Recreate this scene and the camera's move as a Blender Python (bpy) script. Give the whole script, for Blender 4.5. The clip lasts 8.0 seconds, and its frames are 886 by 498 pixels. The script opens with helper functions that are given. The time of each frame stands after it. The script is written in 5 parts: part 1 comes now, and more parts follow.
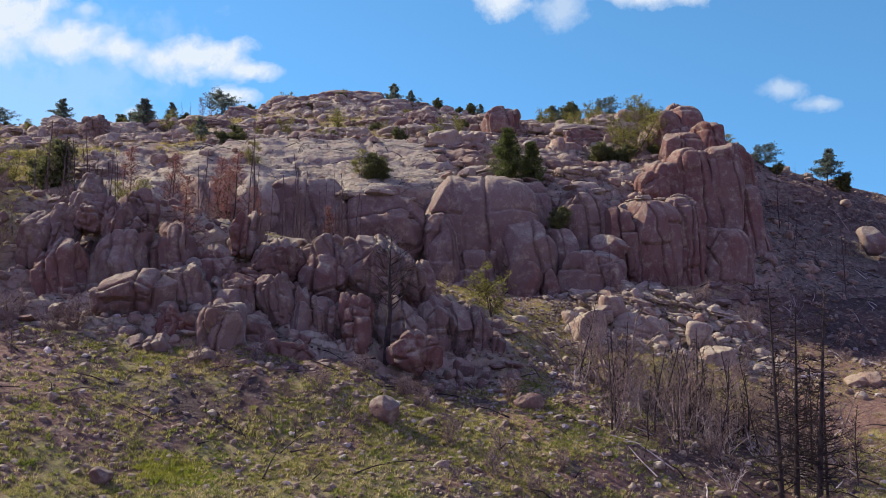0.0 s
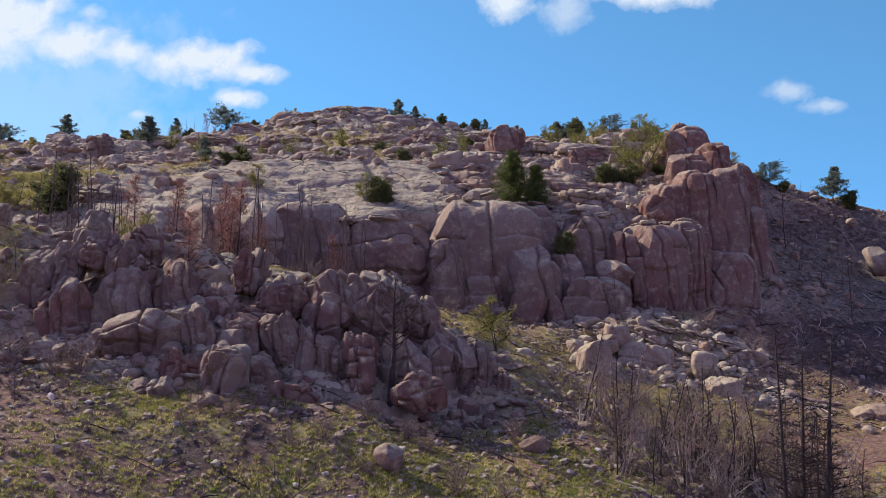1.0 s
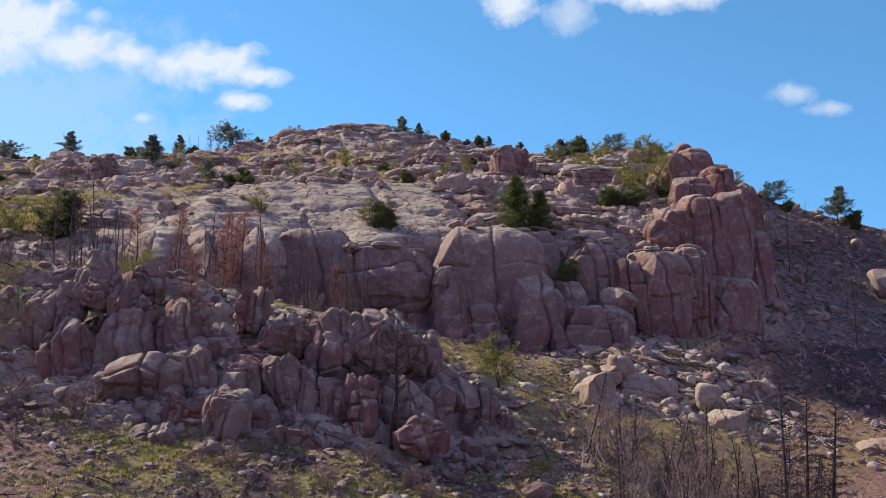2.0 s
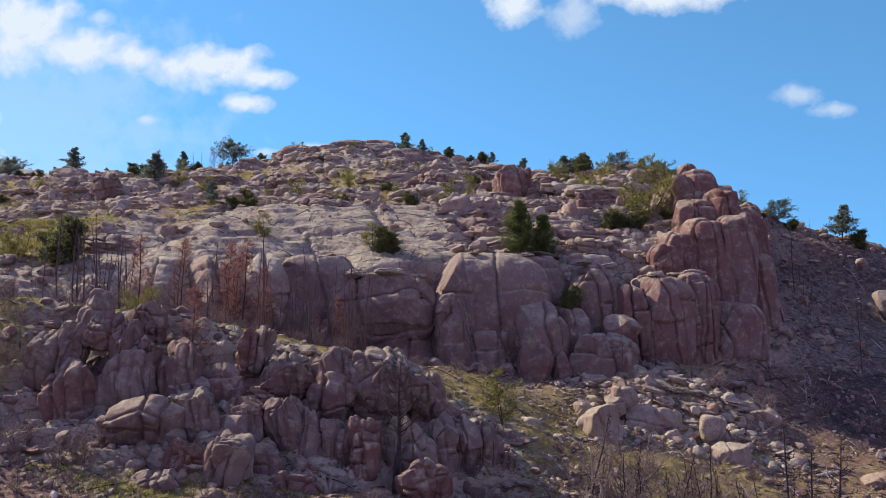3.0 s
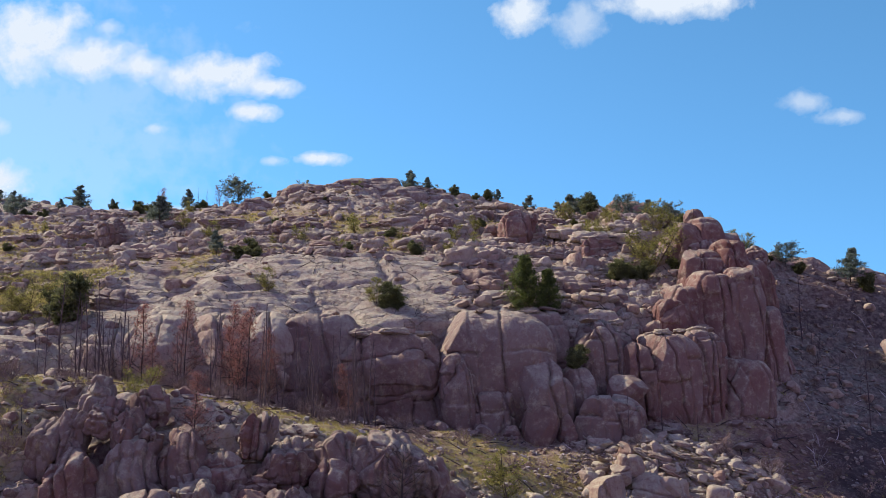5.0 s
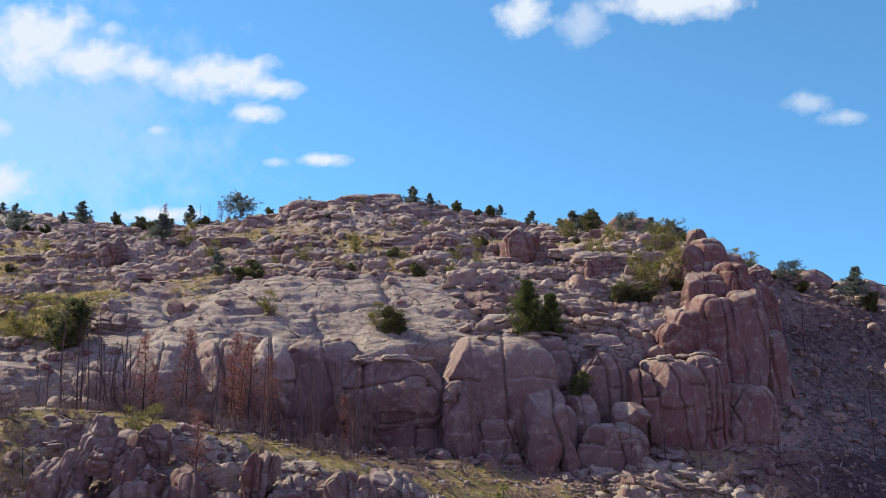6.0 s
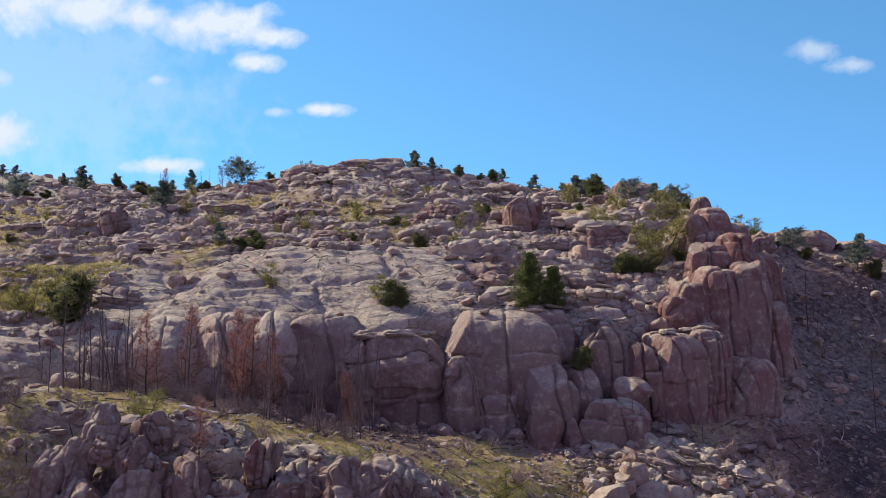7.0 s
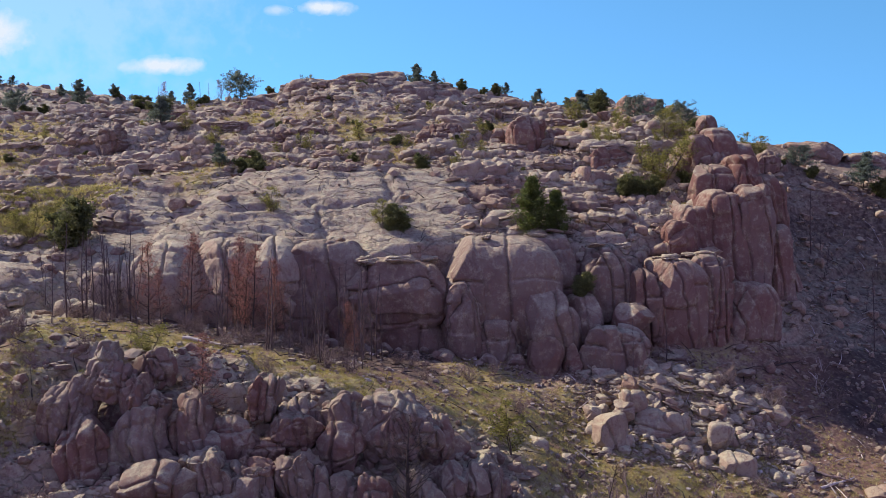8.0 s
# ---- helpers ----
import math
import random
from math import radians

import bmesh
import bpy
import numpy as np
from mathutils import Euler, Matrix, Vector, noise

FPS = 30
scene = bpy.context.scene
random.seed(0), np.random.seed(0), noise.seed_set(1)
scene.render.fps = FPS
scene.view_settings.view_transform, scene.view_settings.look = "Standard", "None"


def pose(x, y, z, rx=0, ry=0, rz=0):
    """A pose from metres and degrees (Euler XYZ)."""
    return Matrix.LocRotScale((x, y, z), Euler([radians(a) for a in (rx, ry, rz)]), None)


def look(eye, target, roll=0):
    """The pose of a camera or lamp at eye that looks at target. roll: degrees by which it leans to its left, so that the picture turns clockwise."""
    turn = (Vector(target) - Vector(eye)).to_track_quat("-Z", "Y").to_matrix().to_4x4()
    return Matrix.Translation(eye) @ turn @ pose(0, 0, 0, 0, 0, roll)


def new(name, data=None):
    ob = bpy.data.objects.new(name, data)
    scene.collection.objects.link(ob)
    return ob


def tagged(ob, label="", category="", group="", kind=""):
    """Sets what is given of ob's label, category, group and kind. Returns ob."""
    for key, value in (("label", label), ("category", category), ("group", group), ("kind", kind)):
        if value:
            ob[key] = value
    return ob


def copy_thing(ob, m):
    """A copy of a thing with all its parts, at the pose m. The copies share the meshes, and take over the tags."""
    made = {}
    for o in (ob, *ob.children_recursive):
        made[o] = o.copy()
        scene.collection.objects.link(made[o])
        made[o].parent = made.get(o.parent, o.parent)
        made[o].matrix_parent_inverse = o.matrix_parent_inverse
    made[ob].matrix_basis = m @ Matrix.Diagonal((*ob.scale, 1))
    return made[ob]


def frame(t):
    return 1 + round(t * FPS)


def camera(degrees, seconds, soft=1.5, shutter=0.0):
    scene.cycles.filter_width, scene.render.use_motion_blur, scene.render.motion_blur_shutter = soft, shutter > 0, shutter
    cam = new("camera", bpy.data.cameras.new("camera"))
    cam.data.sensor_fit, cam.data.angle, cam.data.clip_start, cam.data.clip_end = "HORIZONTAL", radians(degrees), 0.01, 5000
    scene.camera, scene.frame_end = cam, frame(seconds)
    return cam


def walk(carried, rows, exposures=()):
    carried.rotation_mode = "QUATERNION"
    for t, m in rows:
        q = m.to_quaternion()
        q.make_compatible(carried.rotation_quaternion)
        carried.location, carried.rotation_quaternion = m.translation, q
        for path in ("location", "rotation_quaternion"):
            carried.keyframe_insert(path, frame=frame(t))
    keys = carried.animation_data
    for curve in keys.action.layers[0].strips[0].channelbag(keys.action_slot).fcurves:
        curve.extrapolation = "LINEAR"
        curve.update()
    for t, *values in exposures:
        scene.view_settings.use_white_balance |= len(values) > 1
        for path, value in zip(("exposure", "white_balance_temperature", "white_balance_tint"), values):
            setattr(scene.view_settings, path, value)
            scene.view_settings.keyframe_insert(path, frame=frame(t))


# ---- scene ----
cam = camera(50.0, 8.0, 0.6)
PATH = [
    (0, (-1.674, 1.287, 3.205), (-1.634, 3.282, 3.341), -0.2),
    (0.5, (-1.644, 1.339, 4.741), (-1.61, 3.334, 4.879), -0.2),
    (1, (-1.677, 1.397, 6.247), (-1.646, 3.392, 6.386), -0.2),
    (1.5, (-1.609, 1.413, 7.804), (-1.582, 3.408, 7.946), -0.2),
    (3, (-1.434, 1.471, 12.691), (-1.42, 3.465, 12.836), -0.2),
    (3.5, (-1.357, 1.508, 14.295), (-1.346, 3.502, 14.445), -0.3),
    (4, (-1.341, 1.456, 16.042), (-1.335, 3.451, 16.189), -0.3),
    (4.5, (-1.175, 1.562, 17.711), (-1.173, 3.556, 17.868), -0.3),
    (6, (-1.034, 1.589, 22.644), (-1.04, 3.582, 22.803), -0.3),
    (6.5, (-0.985, 1.884, 24.269), (-0.994, 3.88, 24.395), -0.4),
    (7, (-0.958, 2.22, 25.85), (-0.97, 4.219, 25.903), -0.4),
    (7.5, (-0.888, 2.629, 27.371), (-0.903, 4.629, 27.315), -0.4),
    (8, (-0.697, 3.029, 28.938), (-0.718, 5.023, 28.783), -0.4),
]
walk(cam, [(t, look(eye, target, roll)) for t, eye, target, roll in PATH], [(0.0, 0.28, 6150, 26)])

# ---- light ----
# the sun stands to the west, a little beyond the ridge
SUN_FROM = Vector((-0.70, 0.39, 0.625)).normalized()
sun = new("sun", bpy.data.lights.new("sun", "SUN"))
sun.data.energy, sun.data.angle, sun.data.color = 5.0, radians(0.6), (1.0, 0.92, 0.715)
sun.matrix_world = look((0, 0, 300), Vector((0, 0, 300)) - SUN_FROM)
world = bpy.data.worlds.new("world")
scene.world = world
world.use_nodes = True
wn, wl = world.node_tree.nodes, world.node_tree.links
sky = wn.new("ShaderNodeTexSky")
sky.sky_type, sky.sun_disc = "NISHITA", False
sky.sun_elevation = math.asin(SUN_FROM.z)
sky.sun_rotation = math.atan2(SUN_FROM.x, SUN_FROM.y)
sky.air_density, sky.dust_density, sky.ozone_density, sky.altitude = 1.0, 0.0, 3.0, 7000
wn["Background"].inputs["Strength"].default_value = 0.295
clear = wn.new("ShaderNodeMix")
clear.data_type, clear.blend_type = "RGBA", "MULTIPLY"
clear.inputs[0].default_value, clear.inputs[7].default_value = 1.0, (0.58, 1.0, 0.82, 1)
# clear high air: the sky stays blue down to the ridge
where, lift, unit = wn.new("ShaderNodeTexCoord"), wn.new("ShaderNodeVectorMath"), wn.new("ShaderNodeVectorMath")
lift.operation, unit.operation = "MULTIPLY_ADD", "NORMALIZE"
lift.inputs[1].default_value, lift.inputs[2].default_value = (1, 1, 0.75), (0, 0, 0.20)
wl.new(where.outputs["Generated"], lift.inputs[0])
wl.new(lift.outputs[0], unit.inputs[0])
wl.new(unit.outputs[0], sky.inputs["Vector"])
wl.new(sky.outputs["Color"], clear.inputs[6])
# fill added to the unseen southern sky, brightening and tinting the shade
side, south_fill, pale, tint, sky_filled = (wn.new(k) for k in ("ShaderNodeSeparateXYZ", "ShaderNodeMapRange", "ShaderNodeRGBToBW", "ShaderNodeMix", "ShaderNodeMix"))
fill_noise, thick = wn.new("ShaderNodeTexNoise"), wn.new("ShaderNodeMath")
fill_noise.inputs["Scale"].default_value, fill_noise.inputs["Detail"].default_value = 2.5, 5
wl.new(where.outputs["Generated"], fill_noise.inputs["Vector"])
wl.new(where.outputs["Generated"], side.inputs[0])
wl.new(side.outputs[1], south_fill.inputs[0])
south_fill.inputs[1].default_value, south_fill.inputs[2].default_value = 0.55, -0.15
thick.operation, thick.use_clamp = "MULTIPLY", True
thick.inputs[1].default_value = 1.5
wl.new(fill_noise.outputs["Fac"], thick.inputs[0])
both = wn.new("ShaderNodeMath")
both.operation = "MULTIPLY"
wl.new(thick.outputs[0], both.inputs[0])
wl.new(south_fill.outputs[0], both.inputs[1])
wl.new(clear.outputs[2], pale.inputs[0])
for node, kind in ((tint, "MULTIPLY"), (sky_filled, "MIX")):
    node.data_type, node.blend_type = "RGBA", kind
tint.inputs[0].default_value, tint.inputs[7].default_value = 1.0, (1.34, 1.26, 2.68, 1)
wl.new(pale.outputs[0], tint.inputs[6])
wl.new(both.outputs[0], sky_filled.inputs[0])
wl.new(clear.outputs[2], sky_filled.inputs[6])
wl.new(tint.outputs[2], sky_filled.inputs[7])
wl.new(sky_filled.outputs[2], wn["Background"].inputs["Color"])


# ---- materials ----
def material(name, rough=0.9):
    m = bpy.data.materials.new(name)
    m.use_nodes = True
    n = m.node_tree.nodes
    b = n["Principled BSDF"]
    b.inputs["Roughness"].default_value = rough
    b.inputs["Specular IOR Level"].default_value = 0.25
    return m, n, m.node_tree.links, b


def ramp(n, stops):
    r = n.new("ShaderNodeValToRGB")
    while len(r.color_ramp.elements) < len(stops):
        r.color_ramp.elements.new(0.5)
    for e, (p, c) in zip(r.color_ramp.elements, stops):
        e.position, e.color = p, (*c, 1)
    return r


def noise_tex(n, links, vec, scale, detail=4.0, rough=0.6, distort=0.0):
    t = n.new("ShaderNodeTexNoise")
    t.inputs["Scale"].default_value, t.inputs["Detail"].default_value = scale, detail
    t.inputs["Roughness"].default_value, t.inputs["Distortion"].default_value = rough, distort
    links.new(vec, t.inputs["Vector"])
    return t.outputs["Fac"]


def mix(n, links, fac, a, b, kind="MIX"):
    m = n.new("ShaderNodeMix")
    m.data_type, m.blend_type = "RGBA", kind
    for sock, v in ((m.inputs[0], fac), (m.inputs[6], a), (m.inputs[7], b)):
        if isinstance(v, (int, float)):
            sock.default_value = v
        elif isinstance(v, tuple):
            sock.default_value = (*v, 1)
        else:
            links.new(v, sock)
    return m.outputs[2]


def placed(n, links):
    """World-size coordinates, shifted for each object."""
    tc = n.new("ShaderNodeTexCoord")
    info = n.new("ShaderNodeObjectInfo")
    shift = n.new("ShaderNodeVectorMath")
    shift.operation = "MULTIPLY_ADD"
    links.new(info.outputs["Random"], shift.inputs[0])
    shift.inputs[1].default_value = (91, 57, 23)
    links.new(tc.outputs["Object"], shift.inputs[2])
    return shift.outputs[0], info.outputs["Random"]


def bump(n, links, b, parts):
    last = None
    for height, strength, dist in parts:
        k = n.new("ShaderNodeBump")
        k.inputs["Strength"].default_value, k.inputs["Distance"].default_value = strength, dist
        links.new(height, k.inputs["Height"])
        if last:
            links.new(last, k.inputs["Normal"])
        last = k.outputs["Normal"]
    links.new(last, b.inputs["Normal"])


def cracks(n, links, vec, stretch, width):
    """Joints in the rock: 1 in the opening, 0 away from it."""
    warp = n.new("ShaderNodeVectorMath")
    warp.operation = "MULTIPLY_ADD"
    nz = n.new("ShaderNodeTexNoise")
    nz.inputs["Scale"].default_value, nz.inputs["Detail"].default_value = 0.7, 4
    links.new(vec, nz.inputs["Vector"])
    links.new(nz.outputs["Color"], warp.inputs[0])
    warp.inputs[1].default_value = (1.5, 1.5, 1.5)
    links.new(vec, warp.inputs[2])
    thin = n.new("ShaderNodeMapping")
    thin.inputs["Scale"].default_value = stretch
    links.new(warp.outputs[0], thin.inputs["Vector"])
    vo = n.new("ShaderNodeTexVoronoi")
    vo.feature = "DISTANCE_TO_EDGE"
    vo.inputs["Scale"].default_value = 1.0
    links.new(thin.outputs[0], vo.inputs["Vector"])
    r = ramp(n, [(0.0, (1, 1, 1)), (width, (0, 0, 0))])
    links.new(vo.outputs["Distance"], r.inputs["Fac"])
    return r.outputs["Color"]


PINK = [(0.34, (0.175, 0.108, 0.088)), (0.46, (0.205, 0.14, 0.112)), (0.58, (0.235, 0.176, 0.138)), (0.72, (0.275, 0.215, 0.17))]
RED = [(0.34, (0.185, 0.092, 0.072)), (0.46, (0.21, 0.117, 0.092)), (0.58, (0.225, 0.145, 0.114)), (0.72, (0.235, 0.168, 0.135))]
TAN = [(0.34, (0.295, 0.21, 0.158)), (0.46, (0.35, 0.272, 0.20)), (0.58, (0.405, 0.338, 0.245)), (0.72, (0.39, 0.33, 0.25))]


def granite_colour(n, links, vec, upright, stops, lit_tops=0.75):
    """Brown-pink and tan granite with lichen patches, painted sunlit tops, mineral streaks and soil in the joints."""
    big = noise_tex(n, links, vec, 0.16, 3, 0.5, 0.3)
    col = ramp(n, stops)
    links.new(big, col.inputs["Fac"])
    lich = ramp(n, [(0.50, (0, 0, 0)), (0.70, (0.8, 0.8, 0.8))])
    links.new(noise_tex(n, links, vec, 0.9, 7, 0.72), lich.inputs["Fac"])
    # lichen on the faces that look up, and their sunlit paleness put into the colour
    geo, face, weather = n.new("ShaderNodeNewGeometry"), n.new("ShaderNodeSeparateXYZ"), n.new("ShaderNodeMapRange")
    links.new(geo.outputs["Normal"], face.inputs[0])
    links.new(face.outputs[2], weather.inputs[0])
    weather.inputs[1].default_value, weather.inputs[2].default_value, weather.inputs[4].default_value = 0.30, 0.80, lit_tops
    lit_lichen = n.new("ShaderNodeMath")
    lit_lichen.operation, lit_lichen.use_clamp = "MULTIPLY_ADD", True
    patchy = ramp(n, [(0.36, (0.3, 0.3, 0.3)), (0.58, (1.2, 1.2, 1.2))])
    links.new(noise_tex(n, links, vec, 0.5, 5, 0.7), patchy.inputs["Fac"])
    links.new(weather.outputs[0], lit_lichen.inputs[0])
    links.new(patchy.outputs["Color"], lit_lichen.inputs[1])
    links.new(lich.outputs["Color"], lit_lichen.inputs[2])
    c = mix(n, links, lit_lichen.outputs[0], col.outputs["Color"], (0.435, 0.405, 0.275))
    dark = ramp(n, [(0.50, (0, 0, 0)), (0.64, (0.75, 0.75, 0.75))])
    links.new(noise_tex(n, links, vec, 2.3, 6, 0.8), dark.inputs["Fac"])
    c = mix(n, links, dark.outputs["Color"], c, (0.23, 0.14, 0.11))
    thin = n.new("ShaderNodeMapping")
    thin.inputs["Scale"].default_value = (1.3, 1.3, 0.12)
    links.new(vec, thin.inputs["Vector"])
    streak = ramp(n, [(0.58, (0, 0, 0)), (0.70, (0.5, 0.5, 0.5))])
    links.new(noise_tex(n, links, thin.outputs[0], 1.2, 4, 0.6), streak.inputs["Fac"])
    c = mix(n, links, streak.outputs["Color"], c, (0.27, 0.14, 0.10))
    wide = cracks(n, links, vec, (0.26, 0.26, 0.10) if upright else (0.13, 0.34, 0.45), 0.022 if upright else 0.04)
    fine = cracks(n, links, vec, (0.6, 0.6, 0.3) if upright else (0.4, 0.9, 1.0), 0.03 if upright else 0.05)
    some = ramp(n, [(0.48, (0, 0, 0)), (0.60, (0.7, 0.7, 0.7))])
    links.new(noise_tex(n, links, vec, 0.3, 3, 0.6), some.inputs["Fac"])
    both = mix(n, links, 1.0, mix(n, links, 1.0, wide, (0.8, 0.8, 0.8), "MULTIPLY"), mix(n, links, 1.0, fine, some.outputs["Color"], "MULTIPLY"), "LIGHTEN")
    c = mix(n, links, mix(n, links, 1.0, both, (0.22, 0.22, 0.22) if upright else (0.34, 0.34, 0.34), "MULTIPLY"), c, (0.15, 0.085, 0.065))
    return c, both


def granite(name, stops=PINK, lit_tops=0.5):
    m, n, links, b = material(name, 0.92)
    vec, rnd = placed(n, links)
    c, joint = granite_colour(n, links, vec, True, stops, lit_tops)
    tone = ramp(n, [(0.0, (0.90, 0.76, 0.72)), (0.35, (0.97, 0.94, 0.92)), (1.0, (1.06, 1.06, 1.04))])
    links.new(rnd, tone.inputs["Fac"])
    c = mix(n, links, 1.0, c, tone.outputs["Color"], "MULTIPLY")
    links.new(c, b.inputs["Base Color"])
    inv = n.new("ShaderNodeInvert")
    links.new(joint, inv.inputs["Color"])
    bump(n, links, b, [(inv.outputs[0], 0.45, 0.15), (noise_tex(n, links, vec, 1.0, 9, 0.66), 1.0, 0.28), (noise_tex(n, links, vec, 7.0, 4, 0.7), 1.0, 0.08)])
    return m


# loose rocks: tan in sun, darker granite in shade, light put into the colour
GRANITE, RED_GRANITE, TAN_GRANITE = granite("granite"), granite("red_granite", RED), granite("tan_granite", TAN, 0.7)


def ground_material():
    m, n, links, b = material("hillside", 0.95)
    tc = n.new("ShaderNodeTexCoord")
    vec = tc.outputs["Object"]
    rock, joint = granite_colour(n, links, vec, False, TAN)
    cover = n.new("ShaderNodeAttribute")
    cover.attribute_name = "cover"
    sep = n.new("ShaderNodeSeparateColor")
    links.new(cover.outputs["Color"], sep.inputs[0])
    # soil, dry grass and green grass in patches
    soil = ramp(n, [(0.35, (0.085, 0.05, 0.04)), (0.52, (0.20, 0.115, 0.08)), (0.7, (0.40, 0.255, 0.15))])
    links.new(noise_tex(n, links, vec, 2.2, 9, 0.85), soil.inputs["Fac"])
    grass = ramp(n, [(0.30, (0.15, 0.105, 0.06)), (0.42, (0.32, 0.26, 0.09)), (0.58, (0.37, 0.335, 0.10)), (0.72, (0.25, 0.285, 0.06))])
    links.new(noise_tex(n, links, vec, 0.35, 6, 0.7, 0.5), grass.inputs["Fac"])
    gm = n.new("ShaderNodeMath")
    gm.operation = "ADD"
    links.new(sep.outputs[1], gm.inputs[0])
    gm2 = n.new("ShaderNodeMath")
    gm2.operation = "MULTIPLY_ADD"
    links.new(noise_tex(n, links, vec, 0.7, 8, 0.8), gm2.inputs[0])
    gm2.inputs[1].default_value, gm2.inputs[2].default_value = 4.5, -2.65
    links.new(gm2.outputs[0], gm.inputs[1])
    gm.use_clamp = True
    # dark ground: burnt soil, with shade painted on the eastern slope and cliff foot
    ash_shade = ramp(n, [(0.35, (0.03, 0.022, 0.02)), (0.55, (0.075, 0.05, 0.042)), (0.72, (0.17, 0.12, 0.095))])
    links.new(noise_tex(n, links, vec, 1.7, 9, 0.85), ash_shade.inputs["Fac"])
    earth = mix(n, links, sep.outputs[2], soil.outputs["Color"], ash_shade.outputs["Color"])
    c = mix(n, links, gm.outputs[0], earth, grass.outputs["Color"])
    rm = n.new("ShaderNodeMath")
    rm.operation = "ADD"
    rm.use_clamp = True
    links.new(sep.outputs[0], rm.inputs[0])
    rm2 = n.new("ShaderNodeMath")
    rm2.operation = "MULTIPLY_ADD"
    links.new(noise_tex(n, links, vec, 1.1, 6, 0.7), rm2.inputs[0])
    rm2.inputs[1].default_value, rm2.inputs[2].default_value = 2.0, -1.0
    links.new(rm2.outputs[0], rm.inputs[1])
    c = mix(n, links, rm.outputs[0], c, rock)
    links.new(c, b.inputs["Base Color"])
    inv = n.new("ShaderNodeInvert")
    links.new(mix(n, links, rm.outputs[0], (0, 0, 0), joint), inv.inputs["Color"])
    bump(n, links, b, [(inv.outputs[0], 0.9, 0.25), (noise_tex(n, links, vec, 0.9, 8, 0.66), 1.0, 0.24), (noise_tex(n, links, vec, 4.0, 5, 0.72), 1.0, 0.10)])
    return m


def plain(name, stops, scale=3.0, rough=0.9, trans=0.0):
    """A colour that wanders between the stops by noise and from object to object."""
    m, n, links, b = material(name, rough)
    vec, rnd = placed(n, links)
    r = ramp(n, stops)
    links.new(noise_tex(n, links, vec, scale, 4, 0.6), r.inputs["Fac"])
    geo = n.new("ShaderNodeNewGeometry")
    tone = ramp(n, [(0.0, (0.55, 0.55, 0.55)), (0.7, (1, 1, 1)), (1.0, (1.25, 1.22, 1.1))])
    links.new(geo.outputs["Random Per Island"], tone.inputs["Fac"])
    c = mix(n, links, 1.0, r.outputs["Color"], tone.outputs["Color"], "MULTIPLY")
    links.new(c, b.inputs["Base Color"])
    if trans:
        tr = n.new("ShaderNodeBsdfTranslucent")
        links.new(c, tr.inputs["Color"])
        ms = n.new("ShaderNodeMixShader")
        ms.inputs[0].default_value = trans
        links.new(b.outputs[0], ms.inputs[1])
        links.new(tr.outputs[0], ms.inputs[2])
        links.new(ms.outputs[0], n["Material Output"].inputs["Surface"])
    return m


CHAR = plain("charred_bark", [(0.35, (0.026, 0.02, 0.018)), (0.6, (0.07, 0.052, 0.045)), (0.75, (0.14, 0.11, 0.095))], 2.5)
SINGED = plain("singed_bark", [(0.35, (0.065, 0.046, 0.042)), (0.6, (0.15, 0.105, 0.092)), (0.75, (0.26, 0.19, 0.165))], 2.5)
BARK = plain("pine_bark", [(0.35, (0.06, 0.042, 0.032)), (0.65, (0.14, 0.10, 0.075))], 4)
GREYWOOD = plain("grey_dead_wood", [(0.35, (0.14, 0.095, 0.08)), (0.65, (0.36, 0.27, 0.23))], 4)
PALE_WOOD = plain("pale_dead_wood", [(0.35, (0.34, 0.28, 0.24)), (0.65, (0.55, 0.48, 0.42))], 4)
NEEDLE = plain("pine_needles", [(0.35, (0.135, 0.175, 0.135)), (0.6, (0.19, 0.235, 0.175)), (0.75, (0.24, 0.28, 0.19))], 1.2, 0.7, 0.5)
BRIGHT_NEEDLE = plain("fresh_pine_needles", [(0.35, (0.085, 0.115, 0.03)), (0.6, (0.15, 0.185, 0.045)), (0.75, (0.22, 0.25, 0.065))], 1.0, 0.7, 0.45)
JUNIPER_LEAF = plain("juniper_leaves", [(0.35, (0.115, 0.13, 0.05)), (0.6, (0.175, 0.185, 0.068)), (0.75, (0.25, 0.24, 0.09))], 1.2, 0.8, 0.4)
SPRING_LEAF = plain("yellow_green_leaves", [(0.35, (0.22, 0.23, 0.06)), (0.6, (0.33, 0.31, 0.08)), (0.75, (0.42, 0.34, 0.11))], 1.5, 0.8, 0.5)
SCORCH = plain("scorched_needles", [(0.35, (0.30, 0.13, 0.10)), (0.6, (0.38, 0.18, 0.135)), (0.75, (0.44, 0.25, 0.18))], 1.2, 0.8, 0.45)
DRY_GRASS = plain("dry_grass", [(0.38, (0.36, 0.34, 0.11)), (0.5, (0.52, 0.46, 0.18)), (0.62, (0.62, 0.55, 0.28))], 0.25, 0.9, 0.4)
GREEN_GRASS = plain("green_grass", [(0.36, (0.20, 0.26, 0.045)), (0.52, (0.32, 0.335, 0.08)), (0.66, (0.44, 0.41, 0.14))], 0.22, 0.9, 0.4)
FRESH_GRASS = plain("fresh_grass", [(0.36, (0.27, 0.33, 0.03)), (0.52, (0.36, 0.38, 0.05)), (0.66, (0.46, 0.42, 0.09))], 0.5, 0.9, 0.45)
BENCH_GRASS = plain("yellowing_grass", [(0.36, (0.30, 0.27, 0.075)), (0.52, (0.44, 0.37, 0.12)), (0.66, (0.54, 0.43, 0.19))], 0.22, 0.9, 0.4)
